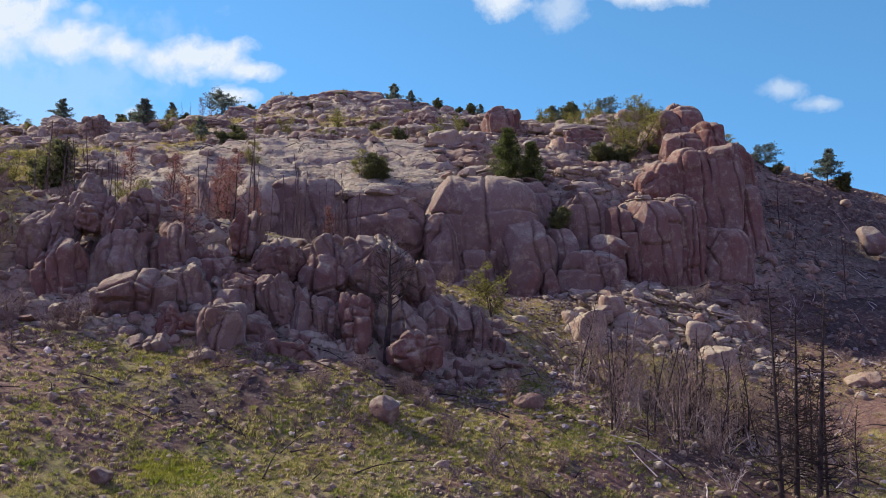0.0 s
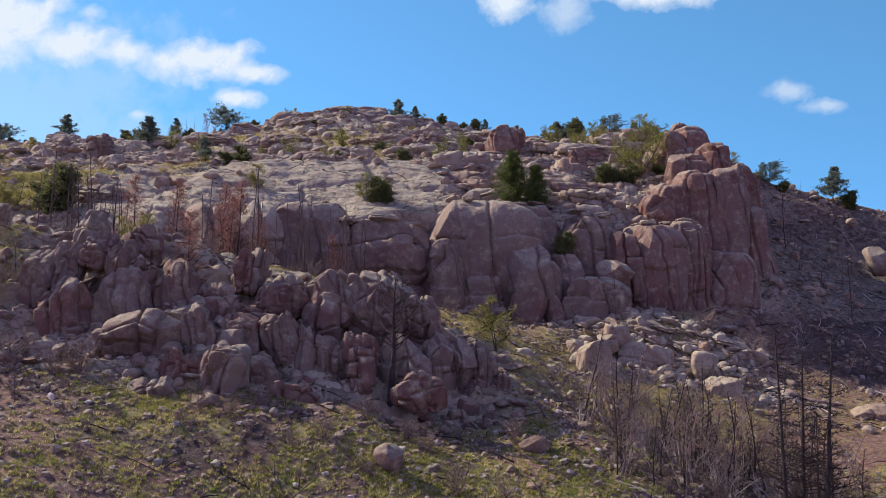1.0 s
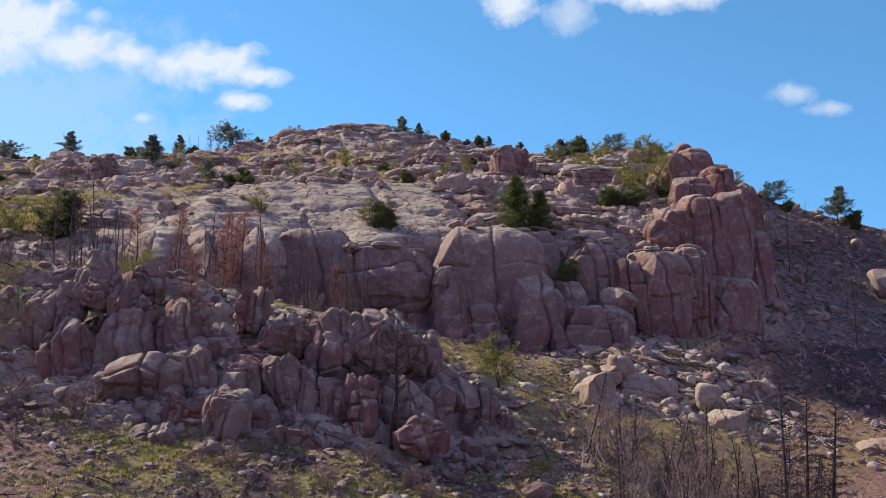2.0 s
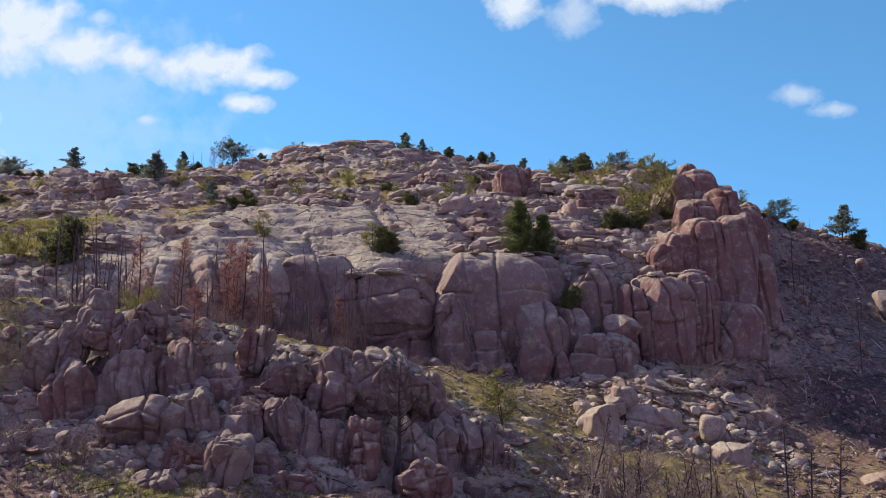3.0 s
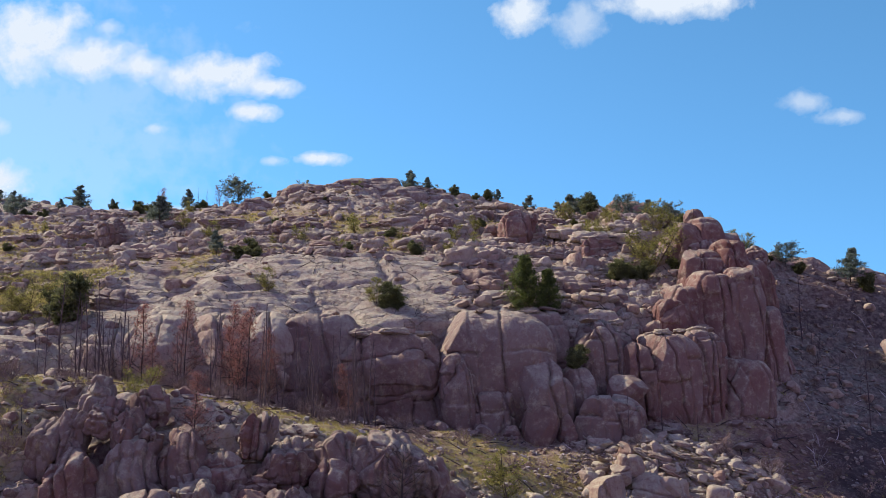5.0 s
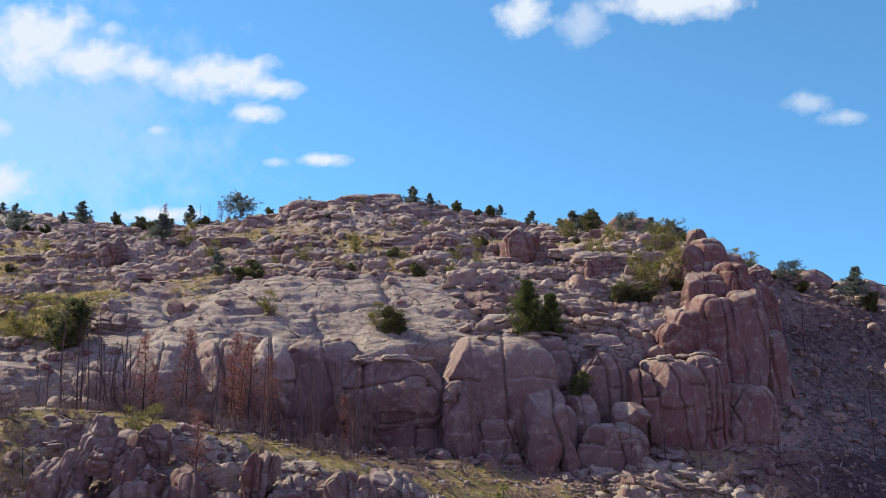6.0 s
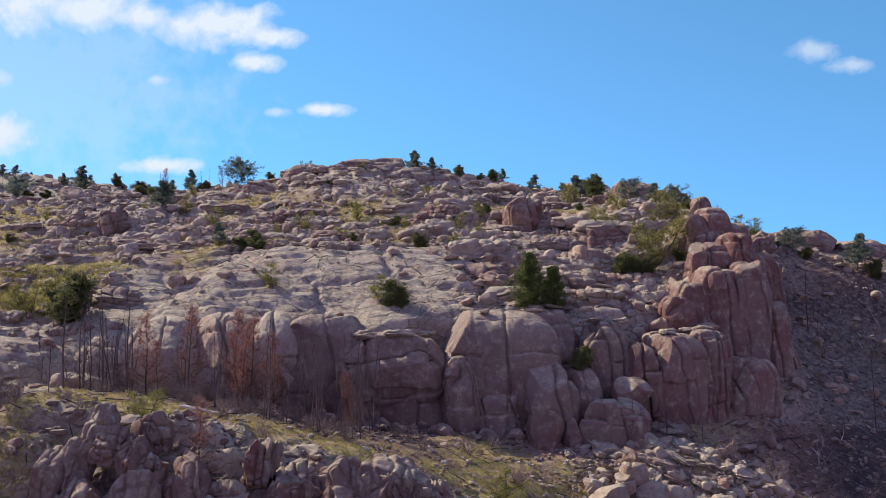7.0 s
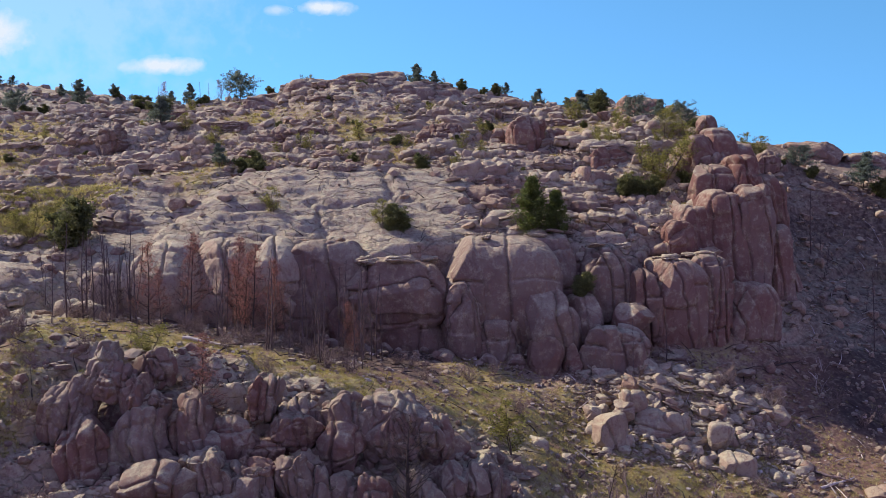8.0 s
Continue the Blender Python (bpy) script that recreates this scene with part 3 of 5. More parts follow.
def rock_mesh(name, sx, sy, sz, boxy, seed, k=14, joints=2, rough=1.0, mat=None, block=0.0, cuts=9, shear=0.0, crown=0.0, tall=1.6):
    """A weathered block: a rounded box with planes sheared off, parted by narrow joints into columns and courses. crown: how square the top is."""
    rnd = random.Random(seed)
    d, f = ball(k)
    m = crown or boxy
    flat = (np.abs(d[:, 0]) ** boxy + np.abs(d[:, 1]) ** boxy) ** (m / boxy) + np.abs(d[:, 2]) ** m
    p = d * (flat ** (-1 / m))[:, None]
    size = np.array([sx, sy, sz]) / 2
    face = np.sign(p) * np.abs(p) ** (min(boxy, 5) - 1) / size
    face = face / (np.linalg.norm(face, axis=1)[:, None] + 1e-9)
    for _ in range(cuts):
        nrm = np.array([rnd.uniform(-1, 1), rnd.uniform(-1, 1), rnd.uniform(-0.6, 1)])
        nrm /= np.linalg.norm(nrm)
        over = np.clip(p @ nrm - rnd.uniform(0.70 + shear, 0.98 + shear), 0, None)
        p = p - 0.92 * over[:, None] * nrm
    q = p * size
    mean = float(size.mean())
    off = np.array([rnd.uniform(-90, 90) for _ in range(3)])
    n1 = fbm(q / (mean * 0.9) + off, 2, seed % 97)
    n2 = fbm(q * np.array([1, 1, 0.6]) / 1.0 + off, 4, seed % 89)
    q = q + face * (rough * (0.10 * mean * n1 + min(0.16, 0.08 * mean) * n2))[:, None]
    if block:
        q = q + face * jointed(q, min(block, 0.45 * max(sx, sy) + 0.3), tall, seed % 83, off)[:, None]
    for j in range(joints):
        lying = rnd.random() < 0.25
        ax = np.array([0.25 * rnd.uniform(-1, 1), 0.3 * rnd.uniform(-1, 1), 1.0]) if lying else np.array([1.0, rnd.uniform(-0.5, 0.5), rnd.uniform(-0.22, 0.22)])
        ax /= np.linalg.norm(ax)
        at = rnd.uniform(-0.6, 0.6) * (size[2] if lying else size[0])
        away = q @ ax - at + 0.30 * value_noise(q / 1.6 + off, j + 3)
        q = q - face * ((0.04 * mean + 0.20) * np.exp(-(away / 0.12) ** 2))[:, None]
    return mesh_of(name, q, f, mat or GRANITE)


ROCK_SEED = [100]
TOPS = []
# by kind: how much wider than its clear face, how square, how little is sheared off, how square the top is, how tall its courses are
SHAPE = {"cliff_block": (1.22, 2.4, 0.18, 3.1, 1.7), "knob_rock": (1.26, 2.0, 0.02, 3.8, 2.2), "outcrop_rock": (1.26, 2.2, 0.0, 3.8, 2.0), "boulder": (1.14, 0.9, -0.06, 0.0, 1.3),
         "slab_face": (1.36, 1.2, 0.20, 2.4, 1.0), "rock_column": (1.30, 2.4, 0.20, 3.8, 2.8), "rock_tower": (1.16, 1.6, 0.10, 3.2, 1.6), "summit_rock": (1.16, 2.0, 0.10, 3.6, 0.8), "ledge_rock": (1.16, 1.4, 0.08, 3.4, 0.5)}


def rock(kind, label, cat, group, x, y, z, w, dp, h, boxy, lean, k=14, joints=2, block=0.0, rough=1.0, turn=0.0, mat=None):
    if kind == "cliff_block" and w > 3 and z + h * 0.5 > 17:
        TOPS.append((x, y, z + h * 0.52, w, dp))
    ROCK_SEED[0] += 1
    s = ROCK_SEED[0]
    wide, square, shear, crown, tall = SHAPE.get(kind, (1.16, 0.9, 0.0, 0.0, 1.2))
    ob = new(kind, rock_mesh(kind, w * wide, dp * 1.25, h * 1.10, boxy + square, s, k, joints, rough, mat, block, {"knob_rock": 18, "outcrop_rock": 16}.get(kind, 8), shear, crown, tall))
    ob.matrix_world = pose(x, y, z - h * 0.04, 0, lean, turn + random.Random(s).uniform(-10, 10))
    return tagged(ob, label, cat, group)


def rock_cliff(x, y, z, w, dp, h, boxy, lean):
    rock("cliff_block", "tall rounded pinkish granite cliff block with vertical cracks", "rock", "cliff blocks", x, y, z, w, dp, h, boxy, lean, int(min(72, max(30, 5.4 * max(w, h * 0.85)))), 0 if w > 9 else 1, 5.6 if w > 12 else (3.8, 5.0, 3.0, 4.4)[ROCK_SEED[0] % 4], 0.6, 14 if x > 25 else 0, RED_GRANITE if x > 25 else None)


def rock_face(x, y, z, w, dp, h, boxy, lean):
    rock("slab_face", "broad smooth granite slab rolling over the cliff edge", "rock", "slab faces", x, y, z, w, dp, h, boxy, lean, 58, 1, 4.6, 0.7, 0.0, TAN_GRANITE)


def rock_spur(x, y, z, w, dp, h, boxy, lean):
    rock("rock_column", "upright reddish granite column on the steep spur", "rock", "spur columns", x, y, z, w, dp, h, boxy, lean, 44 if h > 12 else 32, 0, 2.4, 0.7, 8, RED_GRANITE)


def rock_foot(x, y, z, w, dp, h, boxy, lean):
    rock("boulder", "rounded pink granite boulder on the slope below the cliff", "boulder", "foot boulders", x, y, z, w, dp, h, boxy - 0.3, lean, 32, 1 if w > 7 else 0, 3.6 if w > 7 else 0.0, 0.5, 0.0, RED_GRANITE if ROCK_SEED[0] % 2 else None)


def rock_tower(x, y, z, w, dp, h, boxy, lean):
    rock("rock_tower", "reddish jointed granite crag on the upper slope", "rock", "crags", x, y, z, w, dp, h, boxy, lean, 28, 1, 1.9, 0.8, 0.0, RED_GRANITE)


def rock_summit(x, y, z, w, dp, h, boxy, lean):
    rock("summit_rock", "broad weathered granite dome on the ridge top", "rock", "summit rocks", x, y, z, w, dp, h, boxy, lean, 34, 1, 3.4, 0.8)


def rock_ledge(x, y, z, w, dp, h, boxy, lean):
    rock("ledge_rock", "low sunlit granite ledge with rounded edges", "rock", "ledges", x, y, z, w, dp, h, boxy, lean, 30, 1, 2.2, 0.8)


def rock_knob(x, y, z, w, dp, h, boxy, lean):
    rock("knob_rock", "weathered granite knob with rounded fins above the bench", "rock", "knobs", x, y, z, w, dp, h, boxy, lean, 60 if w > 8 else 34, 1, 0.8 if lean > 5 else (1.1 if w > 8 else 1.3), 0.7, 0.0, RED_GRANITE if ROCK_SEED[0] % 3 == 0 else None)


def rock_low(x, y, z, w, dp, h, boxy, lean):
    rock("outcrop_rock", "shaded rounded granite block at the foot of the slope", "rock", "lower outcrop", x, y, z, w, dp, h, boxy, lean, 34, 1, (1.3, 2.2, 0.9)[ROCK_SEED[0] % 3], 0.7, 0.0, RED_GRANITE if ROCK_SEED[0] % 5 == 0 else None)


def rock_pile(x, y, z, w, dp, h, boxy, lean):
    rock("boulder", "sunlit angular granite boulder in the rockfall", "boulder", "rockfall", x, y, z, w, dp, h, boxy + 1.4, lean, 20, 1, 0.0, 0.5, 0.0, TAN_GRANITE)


def rock_lone(x, y, z, w, dp, h, boxy, lean):
    rock("boulder", "single rounded brown boulder lying in the grass", "boulder", "meadow boulders", x, y, z, w, dp, h, boxy, lean, 16, 0, 0.0, 0.6, 0.0, None)


rock_face(-43.6, 125.2, 13.4, 7.6, 11.0, 12.2, 2.0, 0)
rock_face(-36.8, 125.4, 13.8, 8.6, 12.0, 13.0, 2.1, 2)
rock_face(-29.6, 125.8, 14.2, 8.4, 12.5, 13.4, 2.0, -2)
rock_face(-23.6, 126.2, 14.6, 6.4, 11.0, 13.0, 2.3, 0)
rock_cliff(-17.0, 125.4, 14.9, 9.4, 8.4, 11.7, 3.4, -3)
rock_cliff(-8.4, 122.6, 14.2, 11.0, 6.8, 8.6, 3.6, 1)
rock_cliff(-12.4, 123.4, 8.2, 7.0, 6.9, 11.0, 3.6, 0)
rock_cliff(-5.6, 123.0, 7.6, 7.6, 6.2, 10.6, 3.4, 0)
rock_cliff(5.3, 125.4, 13.2, 13.9, 9.9, 15.6, 2.9, 0)
rock_cliff(11.7, 129.5, 14.4, 9.6, 8.7, 13.7, 3, 0)
rock_cliff(0.7, 120.4, 10.1, 4.4, 4.8, 10.9, 2.8, 0)
rock_cliff(5.4, 121.2, 7.7, 5.6, 5.6, 7.8, 3, 0)
rock_foot(11.4, 120.0, 9.2, 7.4, 6.8, 12.4, 2.0, -8)
rock_cliff(15.4, 121.6, 9.6, 4.6, 5.2, 9.0, 3.2, 0)
rock_foot(10.7, 116.7, 6.3, 4.0, 4.3, 6.6, 2.5, 0)
rock_foot(13.7, 116.7, 6.0, 2.2, 2.9, 5.0, 2.6, 0)
rock_foot(18.6, 116.5, 7.0, 7.9, 5.0, 7.4, 2.6, 0)
rock_foot(21.6, 120.0, 11.1, 4.5, 3.7, 4.0, 2.4, 0)
rock_cliff(19.7, 127.4, 14.1, 6.6, 7.1, 11.3, 3.2, 0)
rock_cliff(21.6, 136.2, 21.1, 5.5, 4.1, 5.8, 2.8, 0)
rock_cliff(23.6, 124.0, 11.6, 3.6, 4.9, 10.6, 3.2, 0)
rock_cliff(27.5, 126.3, 11.9, 6.5, 7.0, 12.5, 3.6, 0)
rock_cliff(32.4, 127.2, 11.8, 5.5, 6.7, 13.4, 3.4, 0)
rock_cliff(37.7, 129.1, 9.1, 6.1, 6.6, 11.2, 3.2, 0)
rock_spur(32.4, 135.2, 16.6, 4.6, 6.0, 15.6, 4.0, 1)
rock_spur(36.6, 135.8, 17.6, 5.4, 6.6, 18.0, 4.2, 0)
rock_spur(41.0, 136.8, 17.0, 5.0, 7.0, 20.2, 4.2, 0)
rock_spur(44.4, 138.6, 13.0, 4.6, 7.0, 17.0, 4.0, -3)
rock_spur(47.4, 141.0, 10.0, 4.2, 6.4, 12.6, 3.6, -5)
rock_spur(36.4, 141.4, 25.4, 5.4, 5.0, 9.6, 3.6, 2)
rock_spur(41.2, 142.0, 24.6, 5.2, 6.0, 13.6, 3.8, -1)
rock_spur(45.2, 144.4, 21.6, 4.6, 6.0, 14.0, 3.6, -4)
rock_spur(36.4, 148.0, 30.8, 3.6, 4.0, 7.6, 3.4, 3)
rock_spur(40.0, 150.0, 30.8, 4.2, 5.0, 9.8, 3.4, -3)
rock_spur(43.6, 151.0, 28.8, 4.2, 5.0, 9.2, 3.4, -6)
rock_spur(29.6, 131.4, 19.6, 3.4, 4.0, 6.2, 3.4, 3)
rock_tower(40.1, 158.5, 33.8, 4.6, 6.2, 8.6, 3, 0)
rock_tower(34.6, 151.5, 29.6, 5.3, 6.3, 7.8, 3, 0)
rock_tower(38.6, 148.3, 28.9, 5.8, 5.8, 7.2, 3.2, 0)
rock_tower(11.7, 164.7, 34.2, 5.5, 6.7, 9.1, 3.4, 0)
rock_tower(16.1, 167.5, 33.1, 5.0, 6.4, 7.1, 3.2, 0)
rock_tower(7.7, 170.4, 33.9, 4.9, 5.9, 6.5, 3, 0)
rock_tower(24.1, 154.4, 30.7, 5.7, 3.6, 5.3, 3.4, 0)
rock_tower(29.8, 156.7, 30.8, 5.8, 4.2, 4.5, 3.2, 0)
rock_tower(36.1, 192.6, 40.1, 8.0, 6.5, 7.5, 2.8, 0)
rock_tower(41.6, 188.7, 38.6, 9.2, 6.6, 7.0, 2.8, 0)
rock_tower(28.4, 202.4, 41.9, 9.5, 6.0, 6.6, 2.6, 0)
rock_tower(52.6, 168.1, 30.4, 5.0, 5.3, 4.2, 2.6, 0)
rock_summit(-17.2, 199.8, 46.6, 15.2, 9.6, 6.2, 2.8, 0)
rock_summit(-27.7, 200.2, 46.1, 12.7, 8.0, 5.4, 2.5, 0)
rock_summit(-11.7, 197.5, 43.9, 14.0, 8.8, 6.2, 2.4, 0)
rock_summit(-28.6, 194.8, 43.3, 11.1, 7.0, 5.1, 2.4, 0)
rock_summit(-22.6, 187.3, 42.2, 3.7, 3.4, 3.6, 3, 0)
rock_summit(-37.3, 190.2, 42.0, 7.6, 5.4, 4.9, 2.5, 0)
rock_summit(-2.7, 198.7, 43.8, 10.8, 6.8, 4.8, 2.3, 0)
rock_summit(7.6, 200.5, 43.2, 9.8, 6.1, 4.6, 2.3, 0)
rock_summit(55.0, 172.2, 29.0, 5.6, 5.0, 4.6, 2.8, 0)
rock_summit(66.5, 173.6, 24.9, 6.4, 5.4, 4.2, 2.8, 4)
rock_summit(76.4, 174.0, 23.0, 8.6, 6.6, 4.8, 2.6, 6)
rock_summit(95.0, 263.0, 32.6, 17.0, 12.0, 8.6, 2.6, 0)
rock_summit(112.0, 262.0, 30.6, 14.0, 10.0, 7.0, 2.6, 6)
rock_ledge(-22.4, 150.8, 27.7, 8.7, 7.1, 3.2, 3, 0)
rock_ledge(-14.9, 149.5, 26.8, 7.6, 6.2, 4.1, 3, 0)
rock_ledge(-9.1, 147.0, 25.5, 5.6, 5.1, 4.0, 3, 0)
rock_ledge(-4.1, 145.4, 24.1, 6.6, 6.0, 5.2, 3, 0)
rock_ledge(2.8, 141.1, 23.3, 9.7, 5.2, 8.2, 3.2, 0)
rock_ledge(11.2, 139.1, 21.9, 9.6, 5.2, 8.4, 3.2, 0)
rock_ledge(-24.2, 147.2, 24.7, 3.4, 3.0, 2.8, 2.6, 0)
rock_ledge(-3.1, 134.7, 21.0, 4.6, 4.2, 4.3, 3, 0)
rock_ledge(17.6, 138.2, 21.5, 5.2, 5.4, 7.6, 3, 0)
rock_ledge(-32.4, 166.6, 34.0, 5.7, 4.1, 4.8, 3, 0)
rock_ledge(-28.9, 165.5, 34.6, 4.7, 3.8, 5.3, 2.8, 0)
rock_ledge(-59.0, 165.5, 35.3, 4.6, 3.8, 5.3, 2.8, 0)
rock_ledge(-65.6, 167.4, 35.4, 3.9, 3.5, 3.9, 2.8, 0)
rock_ledge(-3.8, 161.7, 34.2, 6.0, 4.3, 4.0, 3, 0)
rock_ledge(-45.5, 133.0, 22.7, 6.8, 4.9, 3.7, 2.5, 10)
rock_knob(-30.4, 82.7, 12.8, 2.5, 3.0, 4.7, 2.4, 14)
rock_knob(-29.2, 82.0, 12.0, 2.9, 3.1, 3.4, 2.2, 18)
rock_knob(-27.2, 81.3, 10.8, 2.4, 3.2, 3.8, 2.4, 16)
rock_knob(-25.6, 80.7, 10.3, 2.1, 2.2, 2.5, 2.3, 10)
rock_knob(-26.8, 84.6, 12.4, 3.6, 2.6, 3.6, 3, 0)
rock_knob(-33.1, 80.5, 9.4, 3.0, 3.7, 4.7, 2.8, 18)
rock_knob(-32.0, 81.2, 10.3, 2.4, 2.9, 4.2, 2.8, 12)
rock_knob(-30.9, 79.8, 6.3, 4.1, 4.4, 6.3, 3.4, 0)
rock_knob(-26.6, 80.3, 6.6, 6.2, 4.6, 7.3, 3.4, 0)
rock_knob(-22.8, 81.5, 8.1, 3.6, 3.9, 6.7, 3.4, 0)
rock_knob(-17.5, 82.8, 10.2, 1.7, 2.1, 3.8, 3.6, 14)
rock_knob(-16.3, 83.2, 10.1, 1.6, 1.9, 3.9, 3.6, 10)
rock_knob(-5.8, 85.2, 7.3, 5.2, 4.2, 5.8, 2.9, 0)
rock_knob(-19.3, 81.2, 6.9, 4.1, 3.1, 4.3, 3.2, 0)
rock_knob(-14.2, 84.1, 8.4, 3.3, 2.7, 3.2, 3, 0)
rock_knob(-10.6, 84.4, 7.8, 4.3, 3.6, 5.0, 3, 0)
rock_knob(-2.2, 85.3, 5.8, 2.7, 3.2, 4.8, 3, 0)
rock_knob(-28.9, 83.7, 5.7, 10.7, 4.8, 9.8, 4, 6)
rock_knob(-18.8, 86.4, 4.3, 13.1, 5.9, 8.6, 4, 0)
rock_knob(-7.4, 88.3, 3.5, 13.0, 5.9, 8.5, 4, 0)
rock_low(-24.1, 76.0, 4.7, 5.2, 3.8, 4.2, 0.9, 0)
rock_low(-20.2, 77.5, 4.8, 3.7, 3.8, 5.2, 1.4, 0)
rock_low(-16.9, 77.4, 4.2, 3.1, 3.4, 5.0, 1.6, 0)
rock_low(-17.1, 72.9, 1.8, 3.6, 3.5, 4.8, 2.9, 0)
rock_low(-20.2, 73.4, 1.9, 2.6, 2.8, 4.3, 2.6, 0)
rock_low(-21.6, 71.4, 0.7, 4.2, 2.7, 2.7, 2.5, 0)
rock_low(-17.5, 70.5, -0.4, 3.8, 2.4, 2.3, 2.3, 0)
rock_low(-22.4, 69.2, -0.5, 2.4, 1.7, 1.3, 2.2, 0)
rock_low(-21.4, 79.9, 7.2, 3.0, 2.2, 1.9, 2.4, 0)
rock_low(-16.6, 78.0, 4.8, 3.5, 2.5, 3.4, 2.8, 0)
rock_low(-13.8, 78.2, 4.7, 2.9, 3.0, 4.1, 2.4, 0)
rock_low(-14.8, 75.2, 1.4, 3.0, 3.1, 4.3, 3, 0)
rock_low(-11.4, 78.6, 2.5, 2.3, 2.8, 6.1, 3, 0)
rock_low(-9.4, 78.8, 2.6, 2.9, 3.1, 4.5, 2.6, 0)
rock_low(-7.2, 77.9, 2.6, 2.5, 2.7, 4.9, 2.5, 0)
rock_low(-11.6, 73.6, 0.1, 3.8, 2.7, 2.5, 2.6, 0)
rock_low(-6.3, 83.9, 7.0, 4.4, 3.4, 4.7, 2.8, 0)
rock_low(-3.3, 84.0, 6.6, 2.8, 2.5, 3.4, 2.8, 0)
rock_low(-4.1, 80.4, 2.1, 3.9, 3.5, 5.5, 3.2, 0)
rock_low(-2.5, 75.5, 0.4, 3.5, 2.5, 3.3, 2.6, -8)
rock_low(-0.8, 82.2, 2.3, 2.8, 3.0, 6.1, 3, 0)
rock_low(1.0, 83.7, 1.5, 2.5, 3.0, 5.7, 2.6, -5)
rock_low(2.8, 84.2, 1.4, 2.4, 2.9, 5.0, 2.6, 4)
rock_low(4.6, 84.4, 0.1, 1.9, 2.3, 2.9, 2.6, 4)
rock_low(-10.2, 82.3, 6.2, 3.9, 3.2, 4.5, 3, 0)
rock_low(-14.2, 82.2, 7.3, 4.3, 3.1, 3.8, 3.2, 0)
rock_low(-16.4, 81.1, 6.1, 3.3, 2.6, 2.3, 3, 0)
rock_pile(15.8, 102.7, 1.4, 4.2, 3.0, 3.8, 3.4, -12)
rock_pile(19.6, 111.6, 4.5, 2.3, 2.8, 3.4, 3, 0)
rock_pile(28.6, 101.1, -1.9, 3.9, 2.8, 3.3, 3, 0)
rock_pile(27.8, 103.9, 0.7, 2.5, 2.1, 3.0, 3, 10)
rock_pile(19.2, 106.8, 4.1, 2.5, 2.0, 2.5, 2.5, 0)
rock_pile(21.0, 105.5, 1.5, 3.6, 2.6, 3.4, 2.5, 0)
rock_pile(23.6, 106.0, 1.6, 3.1, 2.5, 2.5, 2.5, 0)
rock_pile(6.9, 96.1, 1.3, 3.9, 2.8, 3.3, 2.5, 0)
rock_pile(17.9, 105.7, 3.0, 2.1, 1.8, 2.2, 2.5, 0)
rock_foot(68.8, 149.4, 14.6, 3.4, 3.4, 4.2, 2.8, 0)
rock_pile(43.3, 98.1, -4.0, 3.3, 2.6, 2.3, 2.4, 0)
rock_lone(-4.3, 64.8, -3.0, 1.8, 1.5, 1.7, 2.2, 0)
rock_lone(-18.5, 52.0, -5.2, 1.1, 0.9, 1.0, 2.4, 0)
rock_lone(6.1, 72.6, -3.3, 2.0, 1.4, 1.2, 2.4, 0)

# low ledges breaking out of the upper slope
LEDGE = [rock_mesh("ledge_rock", 4.0, 2.6, 1.7, bx, 700 + i, 14, 0, 0.8, TAN_GRANITE, 1.3, 8, 0.1, 3.2, 0.7) for i, bx in enumerate((3.5, 4.2, 4.8, 3.8, 4.4, 5.0, 3.6, 4.0, 4.6, 4.2))]


COURSE = [rock_mesh("ledge_rock", wide, 4.5, 2.6, 4.2, 740 + i, 34, 1, 0.9, TAN_GRANITE if i % 4 else GRANITE, 1.7 + 0.25 * (i % 3), 6, 0.12, 3.6, 0.75) for i, wide in enumerate((9.0, 12.0, 7.5, 14.0, 10.0, 11.0))]


def set_courses(count, x0, x1, y0, y1, seed, label, group, lo=0.45, hi=0.95):
    """Long jointed ledges that stand out of the slope along its contours."""
    rnd = random.Random(seed)
    spots = []
    while len(spots) < count:
        x, y = rnd.uniform(x0, x1), rnd.uniform(y0, y1)
        if rnd.random() > float(covers(np.array([x]), np.array([y]))[0][0]) or (-48 < x < 0 and 127 < y < 144) or (26 < x < 50 and 128 < y < 155) or any(abs(x - a) < 7 and abs(y - b) < 3.2 for a, b in spots):
            continue
        spots.append((x, y))
        s = rnd.uniform(lo, hi)
        ob = new("rock_course", rnd.choice(COURSE))
        ob.matrix_world = (pose(x, y, on_land(x, y) + 0.05 * s, rnd.uniform(2, 12), rnd.uniform(-5, 5), rnd.uniform(-16, 16))
                           @ Matrix.Diagonal((s * rnd.uniform(0.8, 1.2), s, s * rnd.uniform(0.8, 1.25), 1)))
        tagged(ob, label, "rock", group)


def set_ledges(count, x0, x1, y0, y1, lo, hi, seed, label, group):
    rnd = random.Random(seed)
    made = 0
    while made < count:
        x, y = rnd.uniform(x0, x1), rnd.uniform(y0, y1)
        if rnd.random() > float(covers(np.array([x]), np.array([y]))[0][0]) or (-48 < x < 0 and 127 < y < 146) or (28 < x < 50 and 128 < y < 153):
            continue
        s = lo + (hi - lo) * rnd.random() ** 1.8
        ob = new("ledge_rock", rnd.choice(LEDGE))
        ob.matrix_world = (pose(x, y, on_land(x, y) + 0.15 * s, rnd.uniform(-8, 14), rnd.uniform(-9, 9), rnd.uniform(-24, 24))
                           @ Matrix.Diagonal((s * rnd.uniform(0.7, 1.5), s, s * rnd.uniform(0.9, 1.7), 1)))
        tagged(ob, label, "rock", group)
        made += 1


